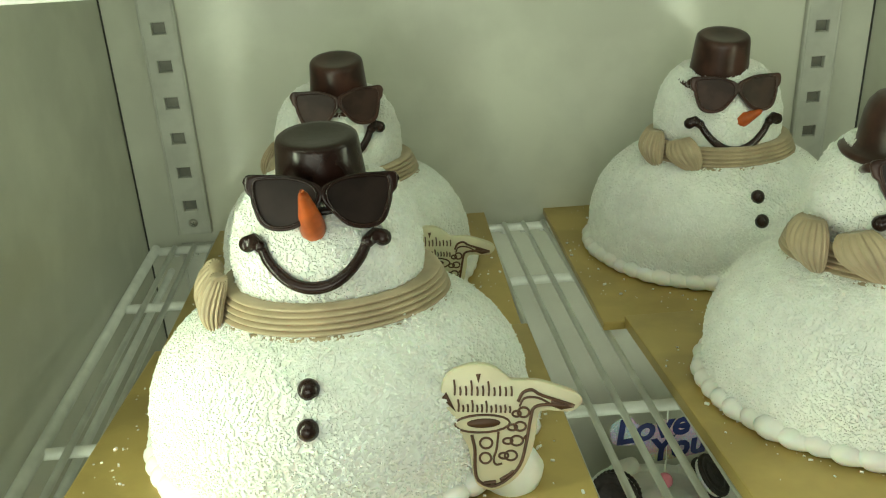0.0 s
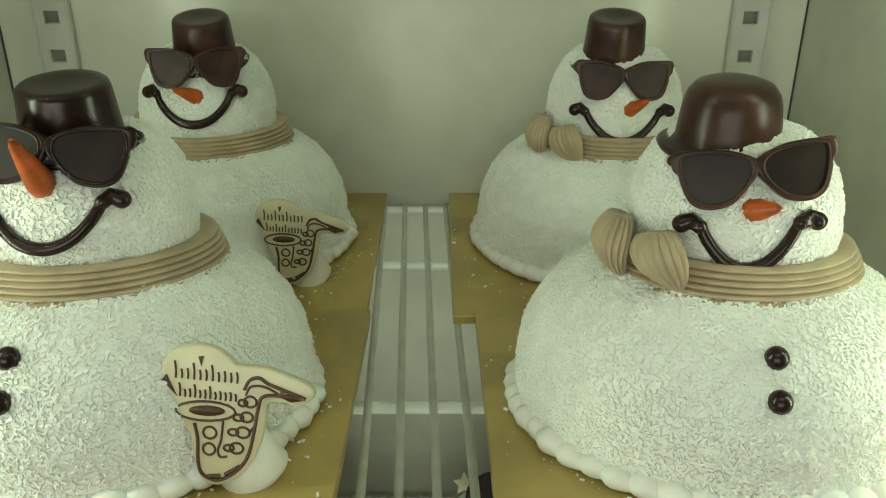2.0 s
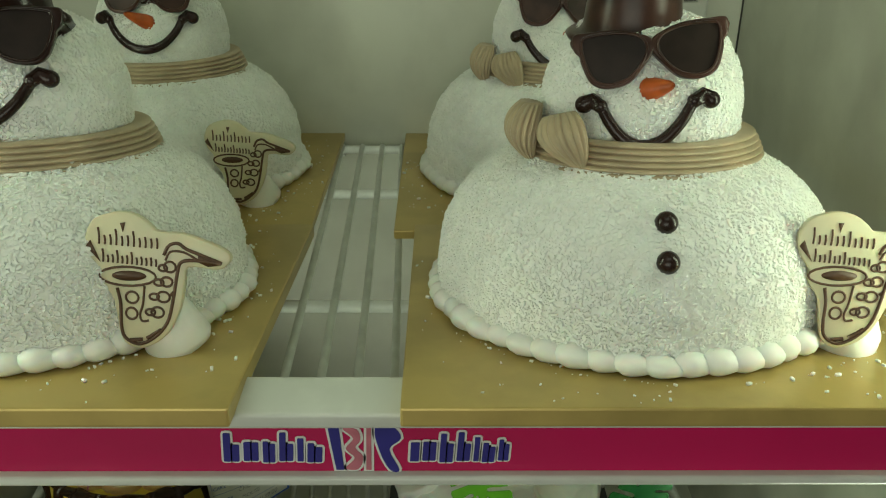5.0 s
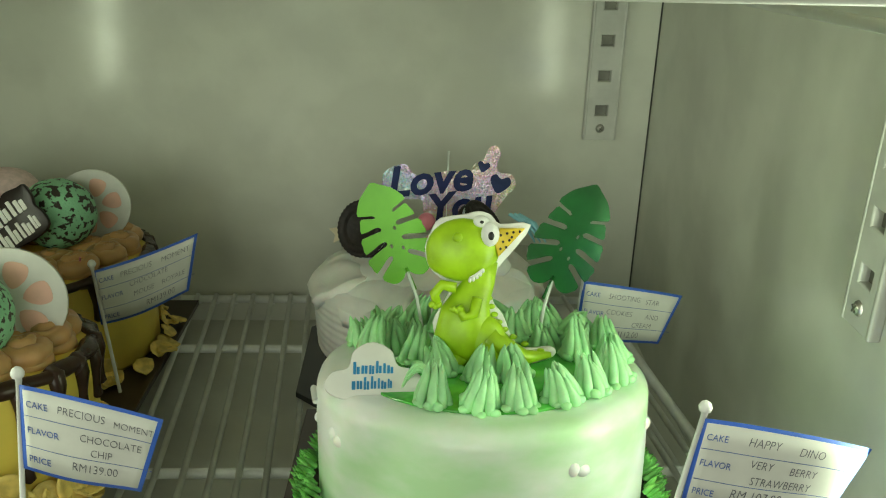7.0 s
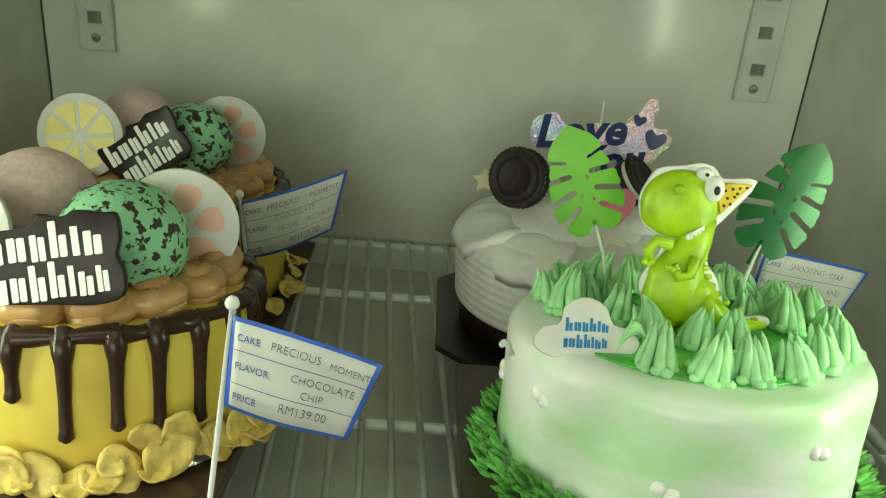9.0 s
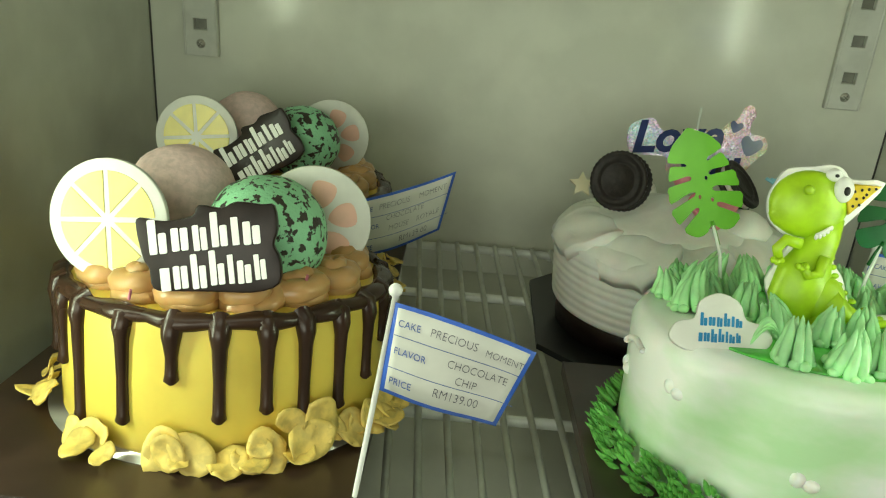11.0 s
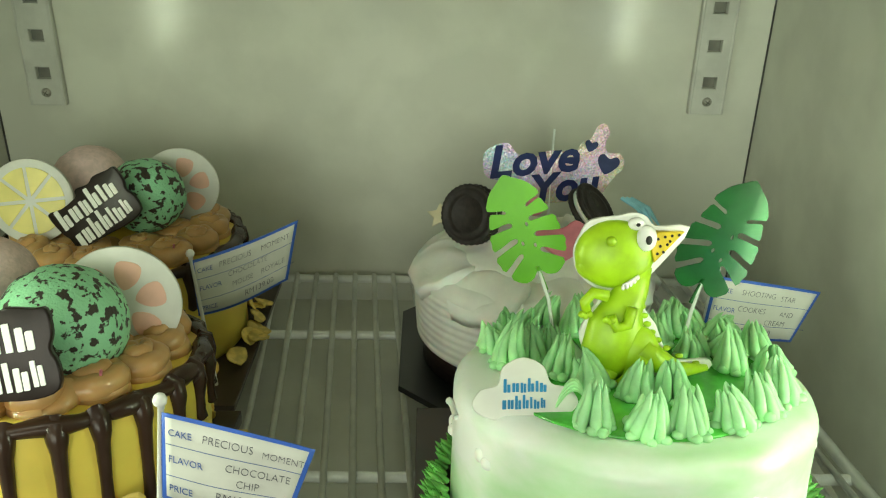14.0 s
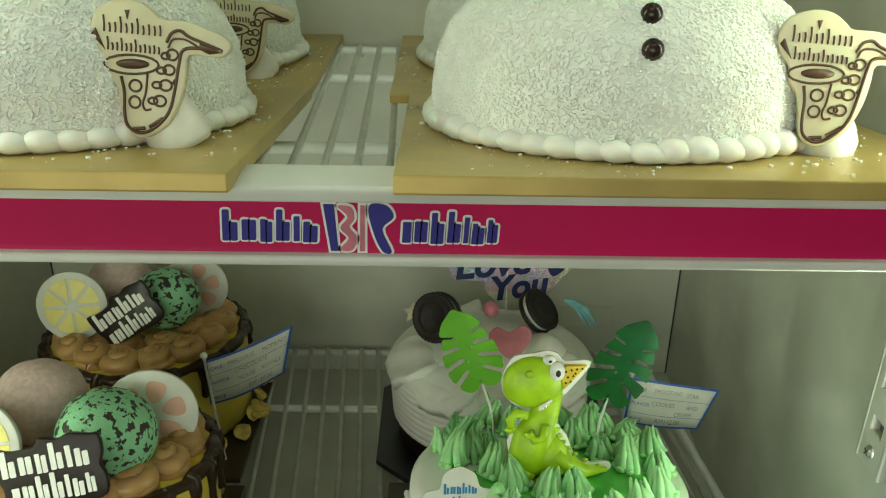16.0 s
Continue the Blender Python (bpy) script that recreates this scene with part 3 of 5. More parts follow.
def sax_plate(parent, m):
    p = part("saxophone_plate", plate(smooth_loop(SAX, 3), 0.004, 0.0009), M_PLATE, parent, "ivory chocolate plate with a brown saxophone drawing", m=m)
    lines = bmesh.new()

    def line(pts, w=0.001):
        tube([Vector((a, -0.0001, b)) for a, b in (tuple(q) for q in smooth_line(px(pts), 4))], w, 6, lines, flat=1.0)
    line([(140, 500), (150, 560), (148, 640), (160, 690), (210, 715), (270, 690), (325, 630), (352, 540), (372, 440), (390, 395), (450, 388), (540, 398)])
    line([(245, 490), (235, 560), (222, 600), (230, 625), (255, 622)], 0.0007)
    line([(325, 370), (345, 335), (380, 325), (410, 345), (460, 365), (540, 395)])
    line([(330, 390), (350, 358), (400, 358), (455, 388)], 0.0007)
    line([(180, 700), (205, 698), (228, 696)], 0.0012)
    line([(245, 690), (275, 672), (300, 655)], 0.0011)
    for cx, cy, rx, ry in ((182, 455, 108, 36), (195, 535, 24, 22), (190, 597, 22, 22), (345, 415, 22, 20), (330, 472, 22, 18), (315, 530, 24, 20), (290, 590, 24, 20), (318, 420, 16, 12), (300, 475, 18, 12), (280, 530, 18, 12), (262, 590, 18, 12)):
        pts = px([(cx + rx * math.cos(a * math.pi / 9), cy + ry * math.sin(a * math.pi / 9)) for a in range(18)])
        tube([Vector((a, -0.0001, b)) for a, b in pts], 0.0007, 6, lines, closed=True)
    for shape in ([(120 + 68 + 66 * math.cos(a * math.pi / 8), 453 + 19 * math.sin(a * math.pi / 8)) for a in range(16)],
                  [(165, 255), (185, 253), (174, 290)], [(30, 345), (48, 322), (82, 402)], [(455, 362), (545, 392), (540, 402), (490, 410), (450, 392)], [(338, 520), (352, 505), (352, 530)]):
        plate(px(shape), 0.0004, bm=lines, m=Matrix.Translation((0, -0.0004, 0)))
    # plain upright strokes stand for the name
    for x0, y0, x1, n in ((80, 335, 300, 11), (92, 402, 292, 12)):
        for i in range(n):
            x = x0 + (x1 - x0) * i / (n - 1)
            h = (62, 34, 38, 60, 36, 40, 58, 34, 40, 36, 40, 34)[i % 12] * (1 if y0 < 380 else 0.8)
            line([(x, y0 + 14 * i / n), (x + 2, y0 - h / 2 + 14 * i / n), (x, y0 - h + 14 * i / n)], 0.0006)
    part("line_drawing", lines, M_BROWN, p, "brown line drawing on the plate")
    return p


def ridged_leaf(length, width, ridges=7, bow=0.012):
    """A piped shell of cream: a bent lobe, pointed at its end, with sharp ridges along it, lying along +x."""
    b = bmesh.new()
    nu, nv = 18, 96
    grid = []
    for i in range(nu + 1):
        t = i / nu
        w = width * max(0.05, math.sin(math.pi * (0.12 + 0.88 * t) ** 0.75)) ** 0.8
        row = []
        for j in range(nv):
            a = 2 * math.pi * j / nv
            r = 0.78 + 0.28 * math.sqrt(abs(math.cos(ridges * a)))
            row.append(b.verts.new((length * t, w * r * math.cos(a) + 0.45 * width * math.sin(2.6 * t - 0.6), 0.55 * w * r * math.sin(a) + bow * math.sin(math.pi * t))))
        grid.append(row)
    for p, q in zip(grid, grid[1:]):
        for j in range(nv):
            k = (j + 1) % nv
            b.faces.new((p[j], q[j], q[k], p[k]))
    b.faces.new(grid[0])
    b.faces.new(grid[-1][::-1])
    bmesh.ops.recalc_face_normals(b, faces=b.faces[:])
    return b


def cream_bead():
    """One shell of the piped border: a round head with a tapering tail along +y."""
    pts = [(0, -0.0085, 0.004), (0, -0.0072, 0.005), (0, -0.004, 0.0058), (0, 0.0, 0.006), (0, 0.004, 0.0054), (0, 0.008, 0.0042), (0, 0.012, 0.0028)]
    return tube(pts, [0.0012, 0.0047, 0.0074, 0.0083, 0.0074, 0.0052, 0.0018], 12, flat=0.78)


LENS = smooth_loop([(0.003, 0.006), (0.006, 0.0125), (0.018, 0.0165), (0.034, 0.017), (0.039, 0.0145), (0.0385, 0.004), (0.034, -0.0075), (0.026, -0.0115), (0.015, -0.0095), (0.0065, -0.002)], 4)
FRAME = smooth_loop([(0.0, 0.0105), (0.006, 0.0145), (0.018, 0.0185), (0.034, 0.0195), (0.0435, 0.019), (0.044, 0.0105), (0.0412, 0.0065), (0.0405, 0.002), (0.036, -0.0095), (0.0265, -0.0138), (0.0145, -0.0118), (0.0052, -0.003), (0.0, 0.004)], 4)


HAT_FLAT = [(0.0, 0.0), (0.034, 0.0), (0.040, 0.0015), (0.0415, 0.004), (0.039, 0.0055), (0.032, 0.006), (0.0297, 0.009), (0.0283, 0.022), (0.027, 0.0345), (0.0262, 0.0372), (0.0245, 0.0385), (0.02, 0.0386), (0.012, 0.0376), (0.0, 0.0372)]
HAT_ROUND = [(0.0, 0.0), (0.034, 0.0), (0.041, 0.0012), (0.0425, 0.0038), (0.040, 0.0055), (0.034, 0.0058), (0.0315, 0.009), (0.0305, 0.018), (0.0292, 0.027), (0.027, 0.0332), (0.023, 0.0375), (0.016, 0.0398), (0.008, 0.0404), (0.0, 0.0405)]


def snowman(m, seed, label, tie, ties, nose, mouth_at, shades_at, hat_at, hat_mat, lens_mat, sax=None, btn=-4.0):
    """A dome-shaped ice-cream cake dressed as a snowman.
    ties: (angle off, turn, length, width) of each piped shell; nose: yaw, rise, length, height, thickness;
    mouth_at: yaw, drop, half angle, roll; shades_at: yaw, drop, roll, size; hat_at: x, y, z, size, height factor, tilt, profile."""
    s = thing("snowman_cake", m, label, "cake", "snowman cakes")
    wob = lambda a, z, r: r + 0.0007 * math.sin(a * 9 + z * 210) * math.cos(z * 160 + a * 5)
    part("body", lathe([(0.0, 0.0)] + dense(BODY) + [(0.0, 0.089)], 96, wob), M_SNOW, s)
    part("head", lathe([(0.0, 0.083)] + dense(HEAD), 96, wob), M_SNOW, s)
    part("coconut_coating", FLAKES[seed % 2], M_COCO, s, "white coconut shreds", m=pose(0, 0, 0, 0, 0, seed * 77))["kind"] = "stuff"
    # piped border of shells
    me = None
    rnd = random.Random(seed)
    for i in range(50):
        a = 2 * math.pi * i / 50
        if me is None:
            bead = part("cream_bead", cream_bead(), M_CREAM, s)
            me = bead.data
        else:
            bead = part("cream_bead", me, M_CREAM, s)
        k = 0.92 + 0.2 * rnd.random()
        r = 0.1095 + rnd.uniform(-0.0008, 0.0012)
        bead.matrix_basis = Matrix.Translation((r * math.cos(a), r * math.sin(a), 0)) @ Matrix.Rotation(a + rnd.uniform(-0.15, 0.2), 4, "Z") @ Matrix.Diagonal((k, k, 0.9 + 0.25 * rnd.random(), 1))
    # scarf with piped ridges, and its tie
    prof = []
    for i in range(127):
        t = i / 126
        z = 0.0755 + 0.0262 * t
        r = 0.0662 - 0.0085 * t + 0.003 * math.sin(math.pi * t) ** 0.5 + 0.0030 * abs(math.sin(math.pi * 9 * t)) ** 0.6
        prof.append((r, z))
    sw = lambda a, z, r: r + 0.0008 * math.sin(3 * a + 1)
    part("scarf", lathe([(0.05, 0.079)] + prof + [(0.045, 0.099)], 72, sw), M_SCARF, s, "beige cream scarf piped in ridges")
    for off, turn, ln, w, lift in ties:
        a = radians(tie + off)
        base = Matrix.Translation((0.0635 * math.sin(a), -0.0635 * math.cos(a), 0.108 + lift)) @ Matrix.Rotation(a, 4, "Z")
        part("scarf_tie", ridged_leaf(ln, w, 8, 0.008), M_SCARF, s, m=base @ Matrix.Rotation(radians(90), 4, "X") @ Matrix.Rotation(radians(turn), 4, "Z"))
    # face
    yaw, drop, grin, roll = mouth_at
    mouth = []
    for i in range(25):
        t = -1 + 2 * i / 24
        mouth.append(on_head(grin * t, 0.1105 - drop + 0.021 * abs(t) ** 2.1 + roll * t, 0.0022))
    mb = tube(mouth, [0.0028 + 0.0006 * (1 - abs(-1 + i / 12)) for i in range(25)], 12)
    for sgn in (-1, 1):
        zz = 0.1315 - drop + roll * sgn
        p, o, q = on_head(grin * sgn, zz, 0.003), on_head((grin + 4) * sgn, zz + 0.0025, 0.0042), on_head((grin + 9) * sgn, zz + 0.0003, 0.004)
        tube([p, o, q], [0.0034, 0.0042, 0.0044], 12, mb)
        ball(0.0047, q, (1, 1, 0.95), bm=mb)
        ball(0.0036, p, bm=mb)
    part("mouth", mb, M_CHOC, s, "glossy dark chocolate smile", m=Matrix.Rotation(radians(yaw), 4, "Z"))
    nyaw, rise, nlen, nz, nk, nturn = nose
    n0 = on_head(nturn, nz, -0.004)
    d = Vector((math.sin(radians(nyaw)) * math.cos(radians(rise)), -math.cos(radians(nyaw)) * math.cos(radians(rise)), math.sin(radians(rise))))
    fat = (0.0060, 0.0078, 0.0079, 0.0074, 0.0067, 0.0060, 0.0053, 0.0045, 0.0038, 0.0030, 0.0012)
    part("carrot_nose", tube([n0 + d * nlen * k / 10 for k in range(11)], [q * nk for q in fat], 16), M_CARROT, s, "orange sugar carrot nose")
    # sunglasses: a frame with two sunk lenses
    yaw, drop, roll, size = shades_at
    at = Matrix.Rotation(radians(yaw), 4, "Z") @ Matrix.Translation((0, -0.0560, 0.1535 - drop)) @ Matrix.Rotation(radians(-14), 4, "X") @ Matrix.Rotation(radians(roll), 4, "Y") @ Matrix.Diagonal((0.93 * size, 1, 0.86, 1))
    sh = bmesh.new()
    sides = [Matrix.Rotation(radians(9 * sgn), 4, "Z") @ Matrix.Diagonal((sgn, 1, 1, 1)) for sgn in (-1, 1)]
    for m2 in sides:
        plate(FRAME, 0.0042, 0.0009, bm=sh, m=m2, holes=[LENS])
        tube([m2 @ Vector((x, 0.0002, z)) for x, z in LENS], 0.0008, 6, sh, closed=True)
        tube([m2 @ Vector((0.0425, 0.003, 0.0155)), m2 @ Vector((0.044, 0.012, 0.0155)), m2 @ Vector((0.0435, 0.024, 0.0145))], [0.0034, 0.003, 0.0026], 8, sh)
    bmesh.ops.recalc_face_normals(sh, faces=sh.faces[:])
    g = part("sunglasses", sh, hat_mat, s, "dark chocolate sunglasses with matt lenses", m=at)
    for m2 in sides:
        b = plate(LENS, 0.0028, m=m2 @ Matrix.Translation((0, 0.0007, 0)))
        bmesh.ops.recalc_face_normals(b, faces=b.faces[:])
        part("lens", b, lens_mat, g, "matt chocolate lens", smooth=False)
    # hat
    hx, hy, hz, hk, tall, tilt, profile = hat_at
    part("hat", lathe(profile, 48), hat_mat, s, "glossy dark chocolate hat", m=Matrix.Translation((hx, -0.014 + hy, 0.1495 + hz)) @ Matrix.Rotation(radians(12 + tilt), 4, "X") @ Matrix.Diagonal((hk, hk, hk * tall, 1)))
    # buttons
    for z in (0.0705, 0.0545):
        r = radius_at(BODY, z)
        part("button", ball(0.0056, (0, -r - 0.001, z)), M_CHOC, s, "dark chocolate button", m=Matrix.Rotation(radians(btn), 4, "Z"))
    if sax:
        inv = m.inverted() @ pose(*sax)
        sax_plate(s, inv @ Matrix.Diagonal((0.87, 1, 0.88, 1)))
        # a swept blob of cream behind the plate holds it up
        blob = lathe([(0.0, 0.0), (0.019, 0.0), (0.0205, 0.004), (0.018, 0.014), (0.0135, 0.028), (0.009, 0.040), (0.004, 0.047), (0.0, 0.048)], 28, lambda a, z, r: r * (1 + 0.05 * math.sin(3 * a + 120 * z)))
        part("cream_blob", blob, M_CREAM, s, m=inv @ pose(0.001, 0.021, -0.004, 14, -14, 0) @ Matrix.Diagonal((0.84, 0.84, 0.95, 1)))
    return s


def gold_board(m, size, label, thick=0.007):
    b = thing("cake_board", m, label, "cake board", "gold cake boards")
    part("board", box(size, size, thick, (0, 0, 0.007 - thick / 2), 0.0012), M_GOLD, b, smooth=False)
    rnd = random.Random(size * 1000 + m.translation.x * 100)
    cr = bmesh.new()
    for _ in range(260):
        a, r = rnd.random() * 6.283, 0.121 + 0.045 * rnd.random() ** 2
        x, y = r * math.cos(a), r * math.sin(a)
        if max(abs(x), abs(y)) > size / 2 - 0.003:
            continue
        k = 0.0003 + 0.0012 * rnd.random() ** 2.5
        box(k * 2, k, k, (x, y, 0.007 + k / 2), bm=cr, rot=Matrix.Rotation(rnd.random() * 3, 4, "Z"))
    c = part("crumb_scatter", cr, M_COCO, b, "white coconut crumbs")
    c["kind"] = "stuff"
    return b


FRONT = pose(0, 0.397, 0.3895, -7.6)
for x in (-0.109, 0.2515):
    gold_board(FRONT @ pose(x, 0.1425, 0), 0.285, "gold foil cake board at the shelf's front edge, sprinkled with crumbs", 0.0095)
for x in (-0.11, 0.233):
    gold_board(UP @ pose(x, 0.4, 0.0002), 0.28, "gold foil cake board towards the freezer's back wall")
SIDE_TIE = ((-16, 236, 0.036, 0.0115, 0.0), (-2, 262, 0.038, 0.0115, 0.001), (-26, 205, 0.026, 0.009, -0.004))
TWIN_TIE = ((-22, 266, 0.032, 0.0142, 0.001), (3, 286, 0.031, 0.0142, 0.0))
snowman(FRONT @ pose(-0.1, 0.142, 0.007), 0, "white coconut-covered snowman cake, long upturned carrot nose, tie at its side", -62, SIDE_TIE,
        (-4, 50, 0.037, 0.1355, 0.86, -3), (-4, 0.0010, 31.5, 0.0), (4, 0.001, 3, 0.95), (0.001, 0.001, 0.0012, 0.825, 1.03, 0, HAT_FLAT), M_CHOC, M_CHOC2,
        (-0.0095, 0.4475, 0.3955, -14, 0, -4), -5)
snowman(FRONT @ pose(0.238, 0.142, 0.007), 1, "white coconut-covered snowman cake with crooked sunglasses and short nose", -52, [(o, t, l, w, f + 0.006) for o, t, l, w, f in TWIN_TIE],
        (48, 14, 0.0165, 0.1262, 0.80, -11), (-9, 0.0115, 24, 0.002), (-8, 0.0105, -8, 0.93), (-0.0095, 0.005, -0.002, 0.82, 1.12, -4, HAT_ROUND), M_CHOCB, M_CHOC2,
        (0.3345, 0.4475, 0.3955, -14, 0, -4), -3)
snowman(UP @ pose(-0.108, 0.408, 0.0072) @ Matrix.Diagonal((1, 1, 1.06, 1)), 2, "white coconut-covered snowman cake standing at the back of the shelf", -110, SIDE_TIE,
        (-52, 24, 0.024, 0.1285, 0.74, 9), (2, -0.0005, 33, 0.0), (7, 0.003, 0, 0.91), (0.0055, 0.002, -0.002, 0.82, 1.15, 0, HAT_FLAT), M_CHOCB, M_CHOCB2,
        (-0.0205, 0.7265, 0.3545, -6, 0, -2))
snowman(UP @ pose(0.228, 0.408, 0.0072) @ Matrix.Diagonal((1, 1, 1.06, 1)), 3, "white coconut-covered snowman cake with a wide scarf tie at the back", -48, TWIN_TIE,
        (48, 30, 0.022, 0.1195, 0.72, 0), (-3, 0.0125, 31, 0.0), (-4, 0.012, 0, 0.91), (-0.006, 0.003, -0.005, 0.83, 1.25, 0, HAT_FLAT), M_CHOCB, M_CHOCB2, None, 2)

# ---- cakes and toppers on the lower shelf ----
def on_low(x, y, z=0.0, rz=0.0):
    """A pose on the lower shelf, over the point x, y of the plan; z above the wires."""
    return LOW @ pose(x, (y - 0.42) / math.cos(radians(3.8)), z, 0, 0, rz)


def tuft_mesh(seed, h=0.0285, r=0.0098, strands=8):
    """Piped grass from a star nozzle: thick ridges from a bulging foot, each ending in a point of its own."""
    rnd = random.Random(seed)
    b = bmesh.new()
    lean = (rnd.uniform(-0.25, 0.25), 0.05 + rnd.uniform(-0.15, 0.2))
    twist = rnd.uniform(-0.5, 0.5)
    for k in range(strands + 3):
        inner = k >= strands
        a = 2 * math.pi * k / strands + rnd.uniform(-0.14, 0.14) if not inner else 2.1 * k
        hh = h * rnd.uniform(0.74, 1.08) * (1.04 if inner else 1)
        tip = rnd.uniform(0.22, 0.55)
        pts, rad = [], []
        for t, q, w in ((0, 0.74, 0.34), (0.07, 0.92, 0.44), (0.18, 0.90, 0.47), (0.4, 0.76, 0.44), (0.6, 0.62, 0.38), (0.78, 0.36 + 0.5 * tip, 0.29), (0.92, 0.1 + tip, 0.15), (1.0, tip + 0.05, 0.02)):
            q = q * (0.42 if inner else 1)
            aa = a + twist * t
            pts.append((r * q * math.cos(aa) + lean[0] * hh * t * t, r * q * math.sin(aa) + lean[1] * hh * t * t, hh * t))
            rad.append(r * w * 0.72)
        tube(pts, rad, 8, b)
    for k in range(7):
        a = seed + k * 0.9 + rnd.uniform(-0.3, 0.3)
        q = r * rnd.uniform(1.0, 1.2)
        ball(r * rnd.uniform(0.26, 0.4), (q * math.cos(a), q * math.sin(a), r * 0.2), (1, 1, 0.75), bm=b, u=8, v=6)
    me = bpy.data.meshes.new("grass_tuft")
    b.to_mesh(me)
    b.free()
    for p in me.polygons:
        p.use_smooth = True
    return me


def rounded_cake(R, h, edge=0.012, segs=72, wob=None):
    prof = [(0.0, 0.0), (R - 0.002, 0.0), (R, 0.004), (R, h * 0.5), (R, h - edge)]
    for i in range(1, 7):
        a = math.pi / 2 * i / 6
        prof.append((R - edge + edge * math.cos(a), h - edge + edge * math.sin(a)))
    prof += [(R * 0.6, h - 0.0005), (0.0, h - 0.001)]
    return lathe(prof, segs, wob)


def square_board(name, m, size, material, label, cut=0.0, th=0.005):
    b = thing(name, m, label, "cake board", "dark cake boards")
    s, c = size / 2, cut
    pts = [(-s + c, -s), (s - c, -s), (s, -s + c), (s, s - c), (s - c, s), (-s + c, s), (-s, s - c), (-s, -s + c)] if c else [(-s, -s), (s, -s), (s, s), (-s, s)]
    part("board", plate(pts, th, 0.0006, m=pose(0, 0, th, -90) @ Matrix.Diagonal((1, 1, -1, 1))), material, b, smooth=False)
    return b


# --- dinosaur cake ---
def on_front(x, y, z=0.0):
    """A pose over the plan's point x, y on the boards that lean on the lower rail."""
    return LOWF @ pose(x, (y - 0.397) / math.cos(radians(9.5)), z)


DM = on_front(0.2155, 0.522, 0.010)
square_board("cake_board", on_front(0.215, 0.527, 0.0), 0.25, M_BOARD, "dark brown laminated board under the green cake", th=0.010)
dc = thing("dinosaur_cake", DM, "round white cake airbrushed green with piped green grass", "cake")
DH = 0.0885
part("cake_body", rounded_cake(0.1035, DH, 0.011, 80, lambda a, z, r: r + 0.0005 * math.sin(5 * a + 40 * z) + 0.0004 * math.sin(11 * a - 60 * z)), M_AIR, dc)
gel = smooth_loop([(0.085 * math.cos(a) * k - 0.004, 0.085 * math.sin(a) * k) for a, k in ((-1.9, 0.78), (-1.5, 0.9), (-1.1, 0.97), (-0.6, 1.0), (0, 1.02), (0.6, 1.0), (1.2, 0.96), (1.8, 0.93), (2.4, 0.92), (2.9, 0.82), (3.4, 0.45), (4.0, 0.3))], 4)
part("green_glaze", plate(gel, 0.002, 0.0006, m=pose(0, 0, DH + 0.0012, -90) @ Matrix.Diagonal((1, 1, -1, 1))), M_GEL, dc, "bright green gel glaze")
tufts = [tuft_mesh(i, 0.0212 + 0.0018 * (i % 3), 0.0090 + 0.0006 * (i % 2)) for i in range(9)]
spots = ((-0.031, -0.066), (-0.005, -0.071), (0.016, -0.070), (0.043, -0.063), (0.062, -0.051), (0.079, -0.031), (-0.001, -0.031), (0.019, -0.030), (0.063, 0.005), (-0.040, -0.004), (-0.024, -0.019), (-0.067, 0.011), (-0.055, 0.020), (-0.074, 0.035), (-0.056, 0.051), (-0.040, 0.030), (0.086, 0.000), (0.087, 0.029), (0.069, 0.053), (0.055, 0.061), (0.040, 0.061), (0.076, 0.045), (0.046, 0.025), (0.028, 0.045), (0.066, 0.028), (0.004, 0.066), (-0.020, 0.060), (-0.010, 0.084), (0.022, 0.082), (-0.038, 0.078), (0.048, 0.078), (-0.062, 0.062))
rnd = random.Random(5)
for i, (x, y) in enumerate(spots):
    far = y > 0.02
    part("grass_tuft", tufts[i % 9], M_GRASS, dc,
         m=pose(x - 0.0025, y, DH + 0.0005, rnd.uniform(-8, 4), rnd.uniform(-12, 12), rnd.uniform(-60, 60)) @ Matrix.Diagonal((1, 1, 0.8 if far else rnd.uniform(0.88, 1.08), 1)))
part("small_leaf", ridged_leaf(0.018, 0.006, 5), M_GRASS, dc, m=pose(-0.050, -0.044, DH + 0.002, 0, 0, -12))
bord = bmesh.new()
for k in range(850):
    a = rnd.random() * 2 * math.pi
    z = 0.001 + 0.019 * rnd.random()
    r0 = 0.103 + 0.013 * math.sqrt(max(0.0, 1 - (z / 0.021) ** 2)) * rnd.uniform(0.75, 1.0)
    d = Vector((math.cos(a + rnd.uniform(-0.3, 0.3)), math.sin(a + rnd.uniform(-0.3, 0.3)), rnd.uniform(0.5, 1.5))).normalized()
    p = Vector((r0 * math.cos(a), r0 * math.sin(a), z))
    ln = rnd.uniform(0.006, 0.0105)
    tube([p - d * 0.003, p + d * ln * 0.35, p + d * ln * 0.7, p + d * ln], [0.0017, 0.0019, 0.0012, 0.0002], 5, bord)
part("piped_grass_border", bord, M_GRASSD, dc, "deep green piped grass round the foot")["kind"] = "stuff"
for x, y, z in ((0.261, 0.433, 0.098), (0.181, 0.427, 0.075), (0.124, 0.484, 0.090), (0.322, 0.50, 0.085), (0.118, 0.54, 0.07)):
    p = DM.inverted() @ Vector((x, y, z))
    a = math.atan2(p.y, p.x)
    hb = ball(0.0047, (0.101 * math.cos(a), 0.101 * math.sin(a), p.z), (1, 1, 1.1), u=10, v=7)
    ball(0.0045, (0.1012 * math.cos(a + 0.065), 0.1012 * math.sin(a + 0.065), p.z - 0.002), (1.1, 1.1, 0.9), bm=hb, u=10, v=7)
    part("cream_dot", hb, M_CREAM, dc, "white cream double dot")
